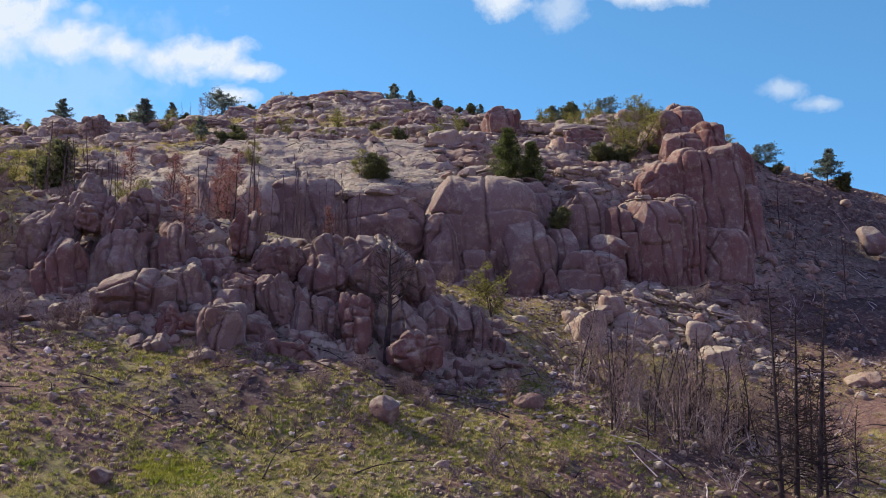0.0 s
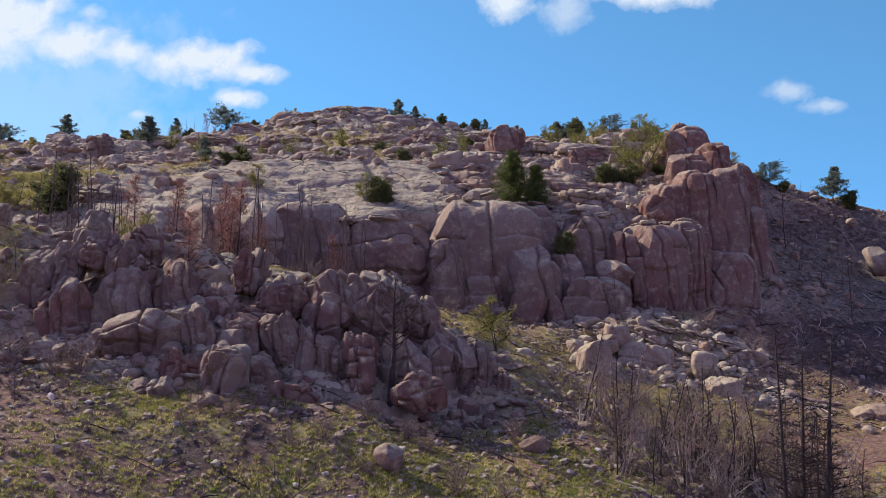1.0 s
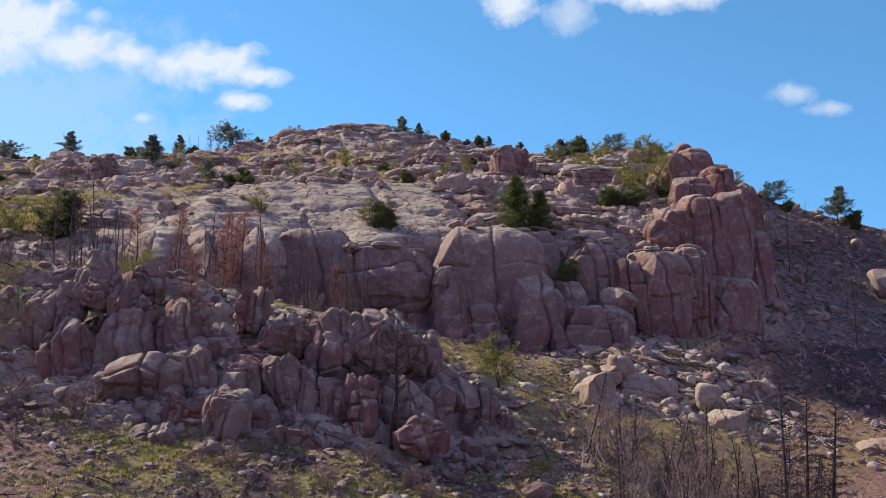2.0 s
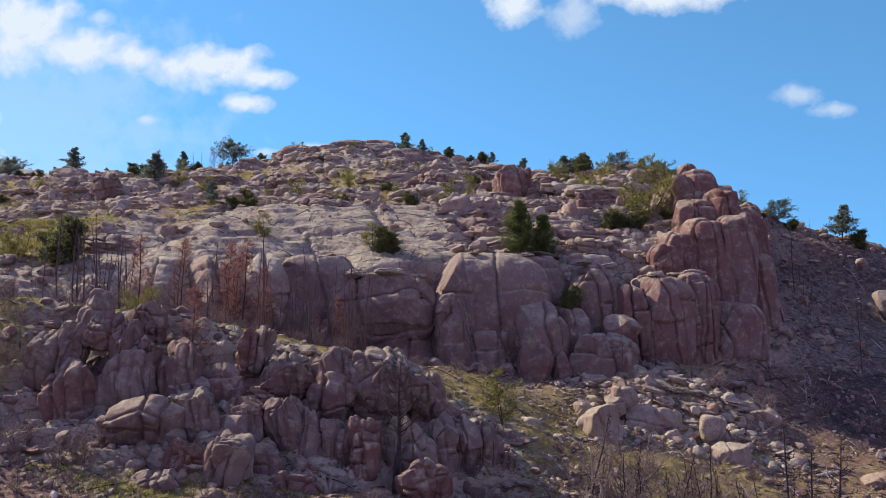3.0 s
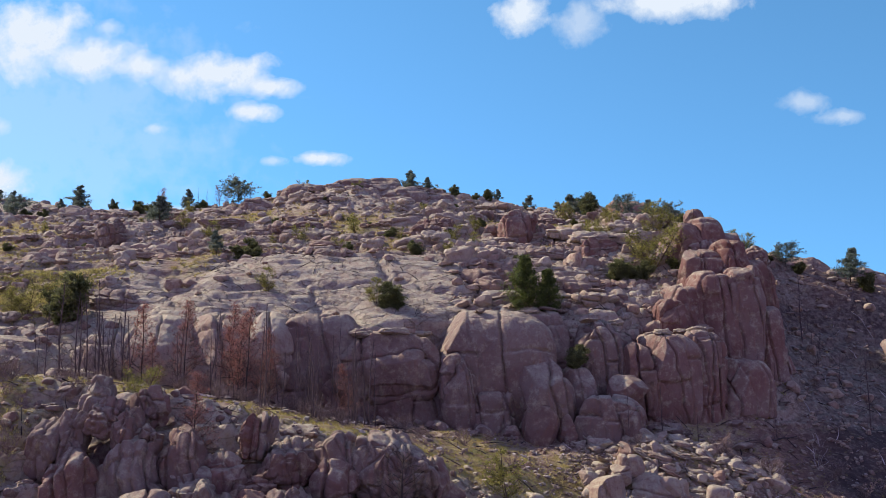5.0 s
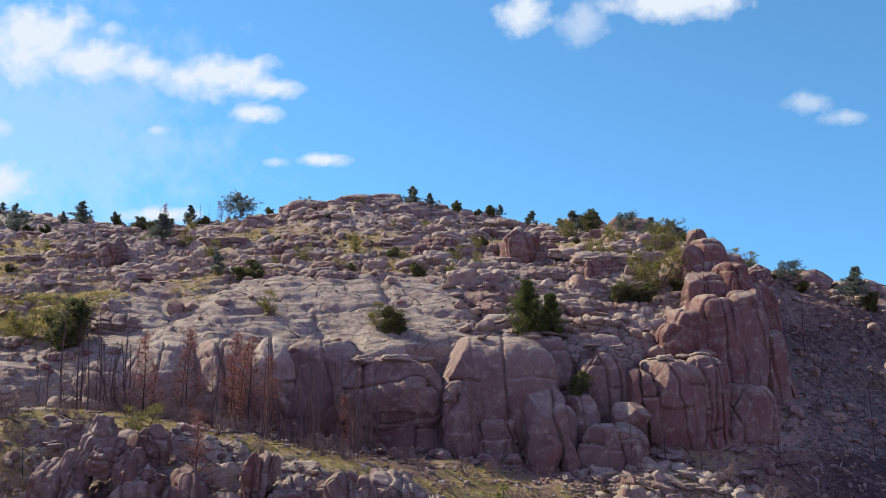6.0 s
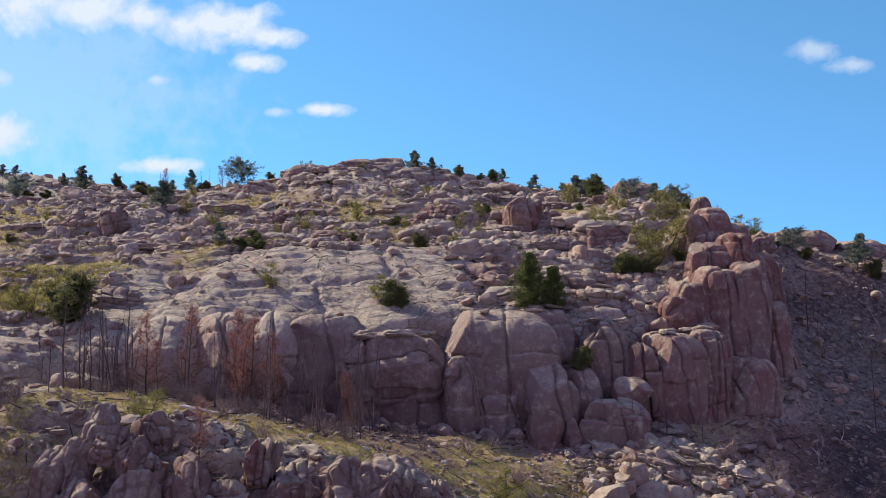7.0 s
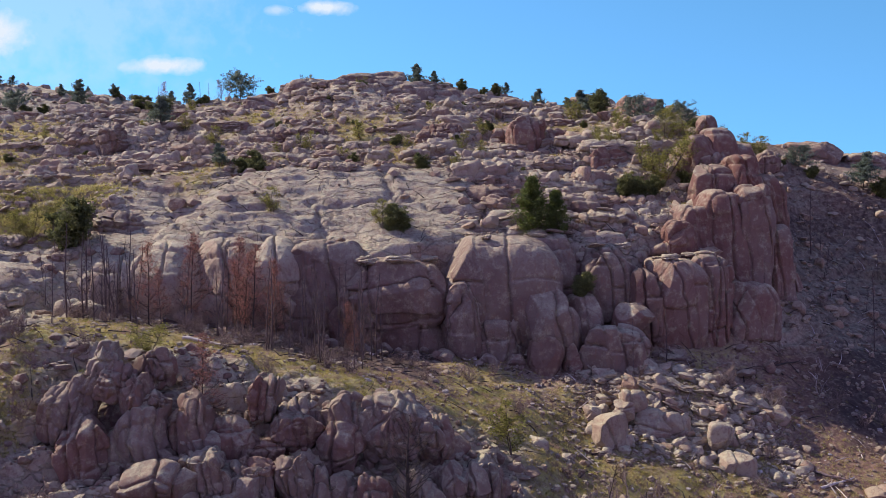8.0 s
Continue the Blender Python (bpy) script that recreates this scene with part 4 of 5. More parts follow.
# broken slabs lying along the top of the cliff
rim_rnd = random.Random(31)
for tx, ty, tz, tw, td in TOPS:
    for _ in range(2 + int(tw / 3)):
        s = rim_rnd.uniform(0.3, 0.75)
        ob = new("rim_rock", rim_rnd.choice(LEDGE))
        ob.matrix_world = pose(tx + rim_rnd.uniform(-0.42, 0.42) * tw, ty + rim_rnd.uniform(-0.3, 0.5) * td, tz - rim_rnd.uniform(0.1, 0.5), rim_rnd.uniform(-8, 8), rim_rnd.uniform(-8, 8), rim_rnd.uniform(-40, 40)) @ Matrix.Diagonal((s * rim_rnd.uniform(0.7, 1.4), s, s * rim_rnd.uniform(0.5, 1.0), 1))
        tagged(ob, "broken granite slab lying on the cliff top", "rock", "rim slabs")

# tilted slabs in the rockfall
slab_rnd = random.Random(37)
for _ in range(230):
    sx, sy = slab_rnd.gauss(25.5, 5), slab_rnd.gauss(108.5, 3.6)
    s = 0.16 + 0.5 * slab_rnd.random() ** 2.4
    ob = new("fallen_rock", slab_rnd.choice(LEDGE))
    ob.matrix_world = pose(sx, sy, on_land(sx, sy) + 0.3 * s, slab_rnd.uniform(-10, 30), slab_rnd.uniform(0, 35), slab_rnd.uniform(-50, 50)) @ Matrix.Diagonal((s * slab_rnd.uniform(0.8, 1.5), s, s * slab_rnd.uniform(0.4, 0.8), 1))
    tagged(ob, "tilted sunlit granite slab in the rockfall", "rock", "rockfall slabs")

set_courses(80, -95, 45, 143, 200, 51, "long jointed granite ledge along the upper slope", "ledge courses")
set_courses(14, 2, 34, 133, 164, 53, "long jointed granite ledge above the cliff", "rim courses", 0.7, 1.1)
set_courses(16, -95, -46, 96, 150, 52, "long jointed granite ledge on the western slope", "western courses")
set_ledges(190, -95, 45, 144, 202, 0.5, 1.5, 5, "jointed granite ledge breaking out of the upper slope", "upper ledges")
set_ledges(26, 0, 40, 130, 160, 0.5, 1.4, 6, "jointed granite ledge above the cliff", "rim ledges")
set_ledges(30, -95, -44, 92, 150, 0.5, 1.4, 7, "jointed granite ledge on the western slope", "western ledges")

# loose boulders over the slopes, a few shapes turned and sized
LOOSE = [rock_mesh("boulder", 1.0, deep, high, bx + 1.5, 500 + i, 4, 0, 0.6, TAN_GRANITE, 0.0, 16) for i, (deep, high, bx) in enumerate(
    [(0.9, 0.7, 3.4), (0.8, 0.5, 4.0), (1.1, 0.7, 3.6), (0.7, 0.8, 3.8), (0.9, 0.4, 3.3), (1.0, 0.6, 4.2), (0.8, 0.75, 3.5), (1.2, 0.4, 3.8), (0.75, 0.55, 4.4), (0.95, 0.8, 3.0), (0.6, 0.3, 4.0), (0.8, 0.35, 4.0)])]
LOOSE_CO = []
for me in LOOSE:
    me.polygons.foreach_set("use_smooth", np.zeros(len(me.polygons), bool))
for me in LOOSE:
    co = np.zeros(len(me.vertices) * 3, np.float32)
    me.vertices.foreach_get("co", co)
    LOOSE_CO.append(co.reshape(-1, 3))


def boulder_spots(count, x0, x1, y0, y1, lo, hi, seed, keep, tilt, power):
    rnd = random.Random(seed)
    spots = []
    while len(spots) < count:
        x, y = rnd.uniform(x0, x1), rnd.uniform(y0, y1)
        if keep and not keep(x, y, rnd):
            continue
        s = lo + (hi - lo) * rnd.random() ** power
        m = (pose(x, y, on_land(x, y) + s * 0.14, rnd.uniform(-tilt, tilt), rnd.uniform(-tilt, tilt), rnd.uniform(0, 360))
             @ Matrix.Diagonal((s * rnd.uniform(0.8, 1.4), s * rnd.uniform(0.8, 1.2), s * rnd.uniform(0.9, 1.45), 1)))
        spots.append((s, rnd.randrange(len(LOOSE)), m))
    return sorted(spots, key=lambda q: -q[0])


def scatter_boulders(count, x0, x1, y0, y1, lo, hi, label, group, seed, keep=None, single=40, tilt=16, power=2.4, field_mat=None):
    """The largest stand as things of their own; the many small ones are one field."""
    # shaded fields get the darker granite, so shade is in the colour too
    field_mat = field_mat or TAN_GRANITE
    spots = boulder_spots(count, x0, x1, y0, y1, lo, hi, seed, keep, tilt, power)
    for s, i, m in spots[:single]:
        ob = new("boulder", LOOSE[i])
        ob.material_slots[0].link, ob.material_slots[0].material = "OBJECT", field_mat
        ob.matrix_world = m
        tagged(ob, label, "boulder", group)
    vs, n = [], 0
    faces = []
    for s, i, m in spots[single:]:
        a = np.array(m)
        vs.append(LOOSE_CO[i] @ a[:3, :3].T + a[:3, 3])
        faces.append(BALLS[4][1] + n)
        n += len(LOOSE_CO[i])
    tagged(new("boulder_field", mesh_of("boulder_field", np.concatenate(vs), np.concatenate(faces), field_mat, False)), label + ", many together", "boulders", kind="stuff")


def rockiness(x, y):
    return float(covers(np.array([x]), np.array([y]))[0][0])


UP = "weathered granite boulder resting on the rocky slope"
def off_slab(x, y, r):
    on = -48 < x < 0 and 129 < y < 147
    return r.random() < rockiness(x, y) * (0.12 if on else 1.0)


scatter_boulders(1200, -75, 60, 130, 168, 0.35, 2.2, UP, "slope boulders", 1, off_slab, 20)
scatter_boulders(1500, -100, 60, 165, 205, 0.45, 2.6, UP, "upper boulders", 2, off_slab, 15)
scatter_boulders(150, 47, 92, 158, 175, 0.4, 2.0, "sunlit granite boulder on the eastern ridge", "eastern ridge boulders", 23, None, 14)
scatter_boulders(420, -150, -58, 222, 266, 0.6, 3.2, "weathered granite boulder on the far crest", "crest boulders", 21, None, 12, 16, 1.6)
scatter_boulders(60, 80, 140, 238, 266, 0.6, 3.0, "weathered granite boulder on the eastern crest", "eastern crest boulders", 22, None, 6)
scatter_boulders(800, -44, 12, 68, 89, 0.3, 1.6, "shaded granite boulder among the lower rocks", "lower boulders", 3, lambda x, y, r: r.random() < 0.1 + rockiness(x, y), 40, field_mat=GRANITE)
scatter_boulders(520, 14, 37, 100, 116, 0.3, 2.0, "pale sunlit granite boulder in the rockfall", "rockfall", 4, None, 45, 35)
scatter_boulders(110, 36, 90, 104, 172, 0.4, 1.6, "grey stone on the burnt eastern slope", "slope stones", 5, None, 10, field_mat=GRANITE)
scatter_boulders(220, -45, 45, 50, 76, 0.2, 0.9, "stone half sunk in the grass", "meadow stones", 6, None, 25)
scatter_boulders(130, 29, 44, 138, 168, 0.8, 2.7, "upright granite block stacked on the spur", "spur blocks", 15, None, 40, 10, 1.3)
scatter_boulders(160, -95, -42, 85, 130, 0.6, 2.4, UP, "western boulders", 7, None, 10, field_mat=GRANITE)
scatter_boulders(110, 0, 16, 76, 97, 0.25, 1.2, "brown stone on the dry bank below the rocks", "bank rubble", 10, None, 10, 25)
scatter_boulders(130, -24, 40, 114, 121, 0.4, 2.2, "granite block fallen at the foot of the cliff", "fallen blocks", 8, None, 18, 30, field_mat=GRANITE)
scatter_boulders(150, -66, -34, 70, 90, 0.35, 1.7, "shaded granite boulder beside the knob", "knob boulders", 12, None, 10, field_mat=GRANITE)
scatter_boulders(120, 30, 80, 88, 108, 0.25, 1.2, "reddish stone on the grassy eastern bank", "bank stones", 9, None, 12)


# ---- trees ----
def tube(vs, fs, pts, r0, r1, n=5):
    """A tapered limb along pts."""
    base = len(vs)
    m = len(pts)
    for i, p in enumerate(pts):
        a, b = pts[max(i - 1, 0)], pts[min(i + 1, m - 1)]
        t = (b - a)
        t = t / (np.linalg.norm(t) + 1e-9)
        u = np.cross(t, (0.31, 0.95, 0.05))
        u /= np.linalg.norm(u) + 1e-9
        v = np.cross(t, u)
        r = r0 + (r1 - r0) * i / (m - 1)
        for j in range(n):
            ang = 2 * math.pi * j / n
            vs.append(p + r * (math.cos(ang) * u + math.sin(ang) * v))
    for i in range(m - 1):
        for j in range(n):
            k = (j + 1) % n
            fs.append((base + i * n + j, base + i * n + k, base + (i + 1) * n + k, base + (i + 1) * n + j))


def limb_path(rnd, start, way, length, n, wander, lift):
    pts = [np.array(start, float)]
    d = np.array(way, float)
    d /= np.linalg.norm(d)
    for _ in range(n):
        d = d + np.array([rnd.gauss(0, wander), rnd.gauss(0, wander), rnd.gauss(0, wander) + lift])
        d /= np.linalg.norm(d)
        pts.append(pts[-1] + d * length / n)
    return pts


def leaves(rnd, centres, per, radius, size, flat=0.7):
    """Small crossed blades round each centre."""
    c = np.repeat(np.array(centres), per, axis=0)
    g = np.random.RandomState(rnd.randrange(10 ** 6))
    n = len(c)
    at = c + g.normal(0, 1, (n, 3)) * radius * np.array([1, 1, flat])
    a = g.normal(0, 1, (n, 3))
    a /= np.linalg.norm(a, axis=1)[:, None]
    b = np.cross(a, g.normal(0, 1, (n, 3)))
    b /= np.linalg.norm(b, axis=1)[:, None] + 1e-9
    s = size * g.uniform(0.6, 1.4, (n, 1))
    v = np.stack([at - a * s, at + b * s * 0.45, at + a * s, at - b * s * 0.45], 1).reshape(-1, 3)
    f = np.arange(4 * n).reshape(-1, 4)
    return v, f


def part(name, me, parent, label=""):
    ob = new(name, me)
    ob.parent = parent
    if label:
        tagged(ob, label)
    return ob


def tree(kind, label, cat, group, height, seed, wood, leaf=None, first=0.25, limbs=26, spread_r=0.2, up=0.15, twig=3, per=7, leaf_size=0.16, clump=0.28, cone=True, girth=0.018, stems=1, leafy=1.0, crooked=0.035):
    """A trunk with limbs and twigs; with leaf, a crown of many small clumps along the limbs."""
    rnd = random.Random(seed)
    tv, tf, bv, bf, tips = [], [], [], [], []
    for s in range(stems):
        tip = min(0.05, 1.4 * crooked) if stems == 1 else 0.35
        lean = (rnd.gauss(0, tip), rnd.gauss(0, tip), 1)
        tall = height * (1 if s == 0 else rnd.uniform(0.6, 0.95))
        trunk = limb_path(rnd, (0, 0, -0.3), lean, tall + 0.3, 9, crooked, 0.03)
        tube(tv, tf, trunk, height * girth, 0.02, 7)
        for i in range(limbs // stems):
            q = first + (1 - first) * (i + rnd.random()) / (limbs // stems)
            k = min(int(q * 9), 8)
            p = trunk[k] + (trunk[k + 1] - trunk[k]) * (q * 9 - k)
            ang = rnd.uniform(0, 2 * math.pi)
            reach = height * spread_r * ((1.12 - q) if cone else (0.45 + 0.9 * math.sin(math.pi * min(1, q * 0.95)))) * rnd.uniform(0.45, 1.25)
            pts = limb_path(rnd, p, (math.cos(ang), math.sin(ang), up + rnd.gauss(0, 0.18)), reach, 4, 0.14, 0.05)
            tube(bv, bf, pts, max(0.012, height * girth * 0.30 * (1.1 - q)), 0.008, 4)
            for a in range(1, 5):
                if leaf and rnd.random() < leafy:
                    tips.append(pts[a])
                for _ in range(twig if a > 1 else 0):
                    w2 = pts[a] - pts[a - 1] + np.array([rnd.gauss(0, 1), rnd.gauss(0, 1), rnd.gauss(0.2, 0.7)]) * reach * 0.22
                    tw = limb_path(rnd, pts[a], w2, reach * rnd.uniform(0.15, 0.4), 2, 0.2, 0.04)
                    tube(bv, bf, tw, 0.014, 0.006, 3)
                    if leaf and rnd.random() < leafy:
                        tips.append(tw[-1])
        if leaf:
            tips.append(trunk[-1])
    ob = tagged(new(kind), label, cat, group)
    part("trunk", mesh_of("trunk", tv, tf, wood), ob)
    tagged(part("branchwork", mesh_of("branchwork", bv, bf, wood), ob), kind="stuff")
    if leaf:
        v, f = leaves(rnd, tips, per, clump, leaf_size)
        part("crown", mesh_of("crown", v, f, leaf, False), ob)
    return ob


def plant(makers, spots, seed, sink=0.15):
    """Set trees of a few builds at the spots: x, y, height. Each build is shaped once at 10 m or its own size."""
    rnd = random.Random(seed)
    used = set()
    for x, y, h, *base in spots:
        i = rnd.randrange(len(makers))
        ob, tall = makers[i]
        s = h / tall
        m = pose(x, y, (base[0] if base else on_land(x, y)) - sink, 0, 0, rnd.uniform(0, 360)) @ Matrix.Diagonal((s * rnd.uniform(0.85, 1.2), s * rnd.uniform(0.85, 1.2), s, 1))
        if i in used:
            copy_thing(ob, Matrix()).matrix_world = m
        else:
            ob.matrix_world = m
            used.add(i)
    for i, (ob, _) in enumerate(makers):
        if i not in used:
            for o in (*ob.children_recursive, ob):
                bpy.data.objects.remove(o)


BURNT = [(22.3, 65.5, 14.8), (23.5, 66, 13.0), (24.6, 65, 14.6), (25.8, 66.5, 9.0)]
SNAG = [(-4.65, 76.2, 10.2)]
BURNT_THIN = [(-39.2, 117, 9.7), (-50.7, 118, 4.9), (-11.1, 109, 8.4), (-10.0, 110, 9.4), (-8.8, 110, 8.5), (25.0, 116.5, 7.3), (29.4, 117, 5.2), (54.6, 150, 10.7), (55.1, 128, 10.7), (20.3, 113, 6.7), (-52.1, 125, 4.8), (-44.8, 118, 5.6), (-51.7, 120, 4.3), (-44.2, 110, 5.9), (56.1, 140, 5.0), (58.1, 138, 4.5), (56.1, 150, 6.2), (-29.4, 66, 3.5), (-53.0, 202, 5.0), (-51.2, 202, 4.0), (31.6, 190, 3.4), (63.3, 169, 2.2), (64.8, 169, 2.6), (66.8, 169, 2.4), (-62.3, 203, 5.0)]
GREEN_PINE = [(9.8, 130.5, 7.1), (13.3, 131, 6.2)]
JUNIPER = [(-7.7, 131, 3.4), (-51.3, 127, 5.8), (-31.8, 149, 3.7), (15.2, 120.6, 2.6, 14.3), (24.6, 142.5, 2.8), (26.4, 143, 3.0), (28.2, 142.8, 2.8), (-5.1, 148, 2.6), (-16.7, 152, 1.8), (-9.2, 130.5, 2.5), (6.2, 172, 2.0), (35.6, 146, 3.9), (-31.6, 149, 2.9), (27.0, 145, 2.4), (24.3, 144, 1.8), (27.3, 186, 4.6), (-89.3, 203, 2.6), (-86.3, 203, 2.2), (-81.0, 202, 2.1), (-76.3, 202, 2.0), (-65.8, 203, 3.4), (-58.3, 192, 4.4), (-37.6, 200, 2.3), (1.4, 198, 2.4), (5.3, 199, 1.6), (8.3, 200, 2.6), (40.4, 165, 2.6), (55.7, 171, 1.5), (56.7, 170, 1.3), (61.7, 170, 2.2), (73.4, 168, 3.4), (-52.7, 201, 2.8), (-60.5, 202, 2.6)]
LEAFY = [(0.6, 158, 3.2), (22.8, 156, 5.3), (30.8, 147, 7.0), (33.8, 149, 6.5), (38.1, 154, 5.5), (25.9, 126, 4.3), (-10.3, 131, 3.4), (-25.4, 134, 3.4), (-10.4, 86, 3.2), (-25.0, 160, 3.3), (29.7, 150, 3.7), (14.4, 163, 2.4), (-49.5, 178, 3.2), (4.7, 90, 4.8), (-57.5, 130, 4.6), (-59.8, 131, 3.4), (-55.8, 134, 3.3), (-15.9, 163, 3.6), (21.4, 182, 4.1), (28.7, 172, 3.1), (3.8, 156, 3.2), (-37.0, 152, 3.4), (-31.0, 87, 2.8), (-28.7, 89, 3.2), (-33.0, 85, 2.0), (-30.7, 198, 2.6), (50.8, 170, 4.4), (53.0, 170, 4.2), (-2.4, 199, 1.8), (13.8, 202, 1.6), (22.3, 180, 3.2), (-40.9, 166, 3.8), (-51.5, 190, 3.2), (35.8, 160, 4.2), (33.4, 156, 5.0)]
PINE = [(-54.2, 178, 5.8), (31.6, 174, 4.1), (-36.4, 149, 3.9), (-92.3, 203, 5.0), (-79.5, 204, 6.1), (-55.0, 202, 5.0), (-44.5, 201, 5.6), (-8.0, 198, 5.6), (-4.4, 199, 3.0), (10.6, 202, 3.0), (16.8, 202, 4.2), (22.7, 196, 4.6), (25.1, 192, 5.4), (36.9, 178, 4.4), (41.9, 180, 4.2), (59.9, 171, 3.8), (70.2, 168, 6.4)]
SCORCHED = [(-22.1, 82, 7.8), (-11.3, 106, 6.7), (-48.3, 201, 4.8), (-46.9, 202, 4.3), (-61.1, 203, 6.2)]
rnd_t = random.Random(77)
# the burnt stand on the bench, rusty needles towards its middle
for _ in range(62):
    tx, ty = rnd_t.uniform(-44, -9), rnd_t.uniform(98, 117)
    (SCORCHED if -35 < tx < -21 and rnd_t.random() < 0.45 else BURNT_THIN).append((tx, ty, rnd_t.uniform(6.0, 11.5)))
# the burnt thicket in the draw
THICKET, BURNT_STEM = [], []
for _ in range(92):
    (BURNT_STEM if rnd_t.random() < 0.42 else THICKET).append((rnd_t.uniform(11, 31), rnd_t.uniform(70, 86), rnd_t.uniform(3.5, 8.0)))
for _ in range(14):
    BURNT_THIN.append((rnd_t.uniform(40, 78), rnd_t.uniform(118, 160), rnd_t.uniform(3, 6)))
SHRUB = [(rnd_t.uniform(-45, 50), rnd_t.uniform(58, 84), rnd_t.uniform(0.8, 2.0)) for _ in range(62)]
SHRUB += [(rnd_t.uniform(10, 34), rnd_t.uniform(68, 84), rnd_t.uniform(0.6, 1.5)) for _ in range(6)]
SHRUB += [(rnd_t.uniform(-45, 70), rnd_t.uniform(86, 120), rnd_t.uniform(0.8, 2.2)) for _ in range(50)]
# small trees along the far western crest
for _ in range(26):
    tx = rnd_t.uniform(-138, -72)
    (PINE if rnd_t.random() < 0.6 else JUNIPER).append((tx, rnd_t.uniform(256, 266), rnd_t.uniform(1.6, 4.0)))
for _ in range(18):
    JUNIPER.append((rnd_t.uniform(-30, 45), rnd_t.uniform(150, 205), rnd_t.uniform(0.9, 2.0)))
for _ in range(14):
    LEAFY.append((rnd_t.uniform(24, 40), rnd_t.uniform(140, 180), rnd_t.uniform(1.6, 3.4)))
SHRUB += [(rnd_t.uniform(-62, -34), rnd_t.uniform(66, 92), rnd_t.uniform(1.0, 2.4)) for _ in range(30)]
SHRUB += [(rnd_t.uniform(38, 80), rnd_t.uniform(105, 160), rnd_t.uniform(0.7, 1.8)) for _ in range(26)]
JUNIPER += [(rnd_t.uniform(-80, 30), rnd_t.uniform(148, 196), rnd_t.uniform(0.7, 1.5)) for _ in range(26)]
LEAFY += [(rnd_t.uniform(-85, 35), rnd_t.uniform(146, 192), rnd_t.uniform(1.2, 2.6)) for _ in range(20)]
SHRUB += [(rnd_t.uniform(-44, 0), rnd_t.uniform(101, 117), rnd_t.uniform(0.8, 2.2)) for _ in range(34)]
SHRUB += [(-6.5, 71.5, 1.6), (-3.2, 71.0, 1.5), (-13.5, 69.5, 1.7), (-15.5, 67.5, 1.5), (-27.5, 72.5, 2.4), (-29.0, 71.5, 2.0), (-33.0, 74.0, 2.6), (6.0, 100.5, 1.8), (31.0, 112.5, 2.4), (37.0, 113.0, 2.6)]
for _ in range(1200):
    tx, ty = rnd_t.uniform(-40, 34), rnd_t.uniform(52, 82)
    if rnd_t.random() < 0.2 * float(charred(np.array([tx]), np.array([ty]))[0]):
        SHRUB.append((tx, ty, rnd_t.uniform(0.35, 1.0)))
SHOOT = [(rnd_t.gauss(20.5, 4.5), rnd_t.gauss(76, 4), rnd_t.uniform(1.0, 3.0)) for _ in range(50)]
SHOOT += [(44, 118, 2.6), (46, 122, 2.2), (36, 112, 2.4), (35, 113, 1.8), (27, 119, 2.0)]

plant([(tree("pine_tree", "dark green ponderosa pine with a ragged crown on the rocks", "tree", "ridge pines", 5, 10 + i, BARK, NEEDLE, 0.24, 36, 0.44, 0.28, 4, 11, 0.12, 0.14, i % 3 != 0, 0.016, crooked=0.03), 5) for i in range(6)], PINE, 1)
plant([(tree("pine_tree", "bushy bright green pine above the cliff", "tree", "cliff pines", 8, 30 + i, BARK, BRIGHT_NEEDLE, 0.02, 90, 0.44, 0.45, 3, 10, 0.16, 0.26, True, 0.013, crooked=0.015), 8) for i in range(2)], GREEN_PINE, 2)
plant([(tree("small_tree", "thin small tree with sparse yellow-green spring leaves", "tree", "small trees", 4, 50 + i, BARK, SPRING_LEAF, 0.15, 34, 0.28, 0.7, 4, 5, 0.085, 0.14, False, 0.014, 2, 0.75), 4) for i in range(5)], LEAFY, 3)
plant([(tree("juniper_bush", "dense dark green juniper bush between the rocks", "bush", "junipers", 2.5, 70 + i, BARK, JUNIPER_LEAF, -0.02, 90, 0.29, 0.6, 3, 12, 0.10, 0.13, False, 0.016, 3), 2.5) for i in range(4)], JUNIPER, 4, 0.4)
plant([(tree("scorched_tree", "fire-scorched conifer with rusty brown dead needles", "tree", "scorched trees", 8, 90 + i, CHAR, SCORCH, 0.15, 54, 0.27, 0.5, 4, 6, 0.06, 0.2, True, 0.010, 1, 0.55), 8) for i in range(4)], SCORCHED, 5)
plant([(tree("burnt_tree", "bare black burnt conifer with short broken limbs", "tree", "burnt trees", 10, 110 + i, CHAR, None, 0.10, 120, 0.17, 0.12, 4, girth=0.014, crooked=0.01), 10) for i in range(3)], BURNT, 6)
plant([(tree("burnt_tree", "large black burnt tree with crooked spreading limbs", "tree", "burnt trees", 10, 128, CHAR, None, 0.42, 44, 0.20, 0.6, 4, girth=0.032, cone=False, crooked=0.05), 10)], SNAG, 12)
plant([(tree("burnt_sapling", "thin charred dead trunk with a few twigs", "tree", "burnt saplings", 6, 130 + i, SINGED, None, 0.15, 24, 0.15, 0.6, 2, girth=0.0085, crooked=0.03), 6) for i in range(7)], BURNT_THIN, 7)
plant([(tree("burnt_sapling", "black charred stem in the burnt thicket", "tree", "thicket stems", 6, 140 + i, CHAR, None, 0.12, 40, 0.2, 0.5, 3, girth=0.011, crooked=0.045), 6) for i in range(5)], BURNT_STEM, 11)
plant([(tree("dead_thicket_tree", "crooked grey-brown dead tree with fine twigs", "tree", "dead thicket", 5, 170 + i, GREYWOOD, None, 0.15, 22, 0.24, 0.8, 2, girth=0.011, cone=False, stems=2, crooked=0.07), 5) for i in range(5)], THICKET, 9)
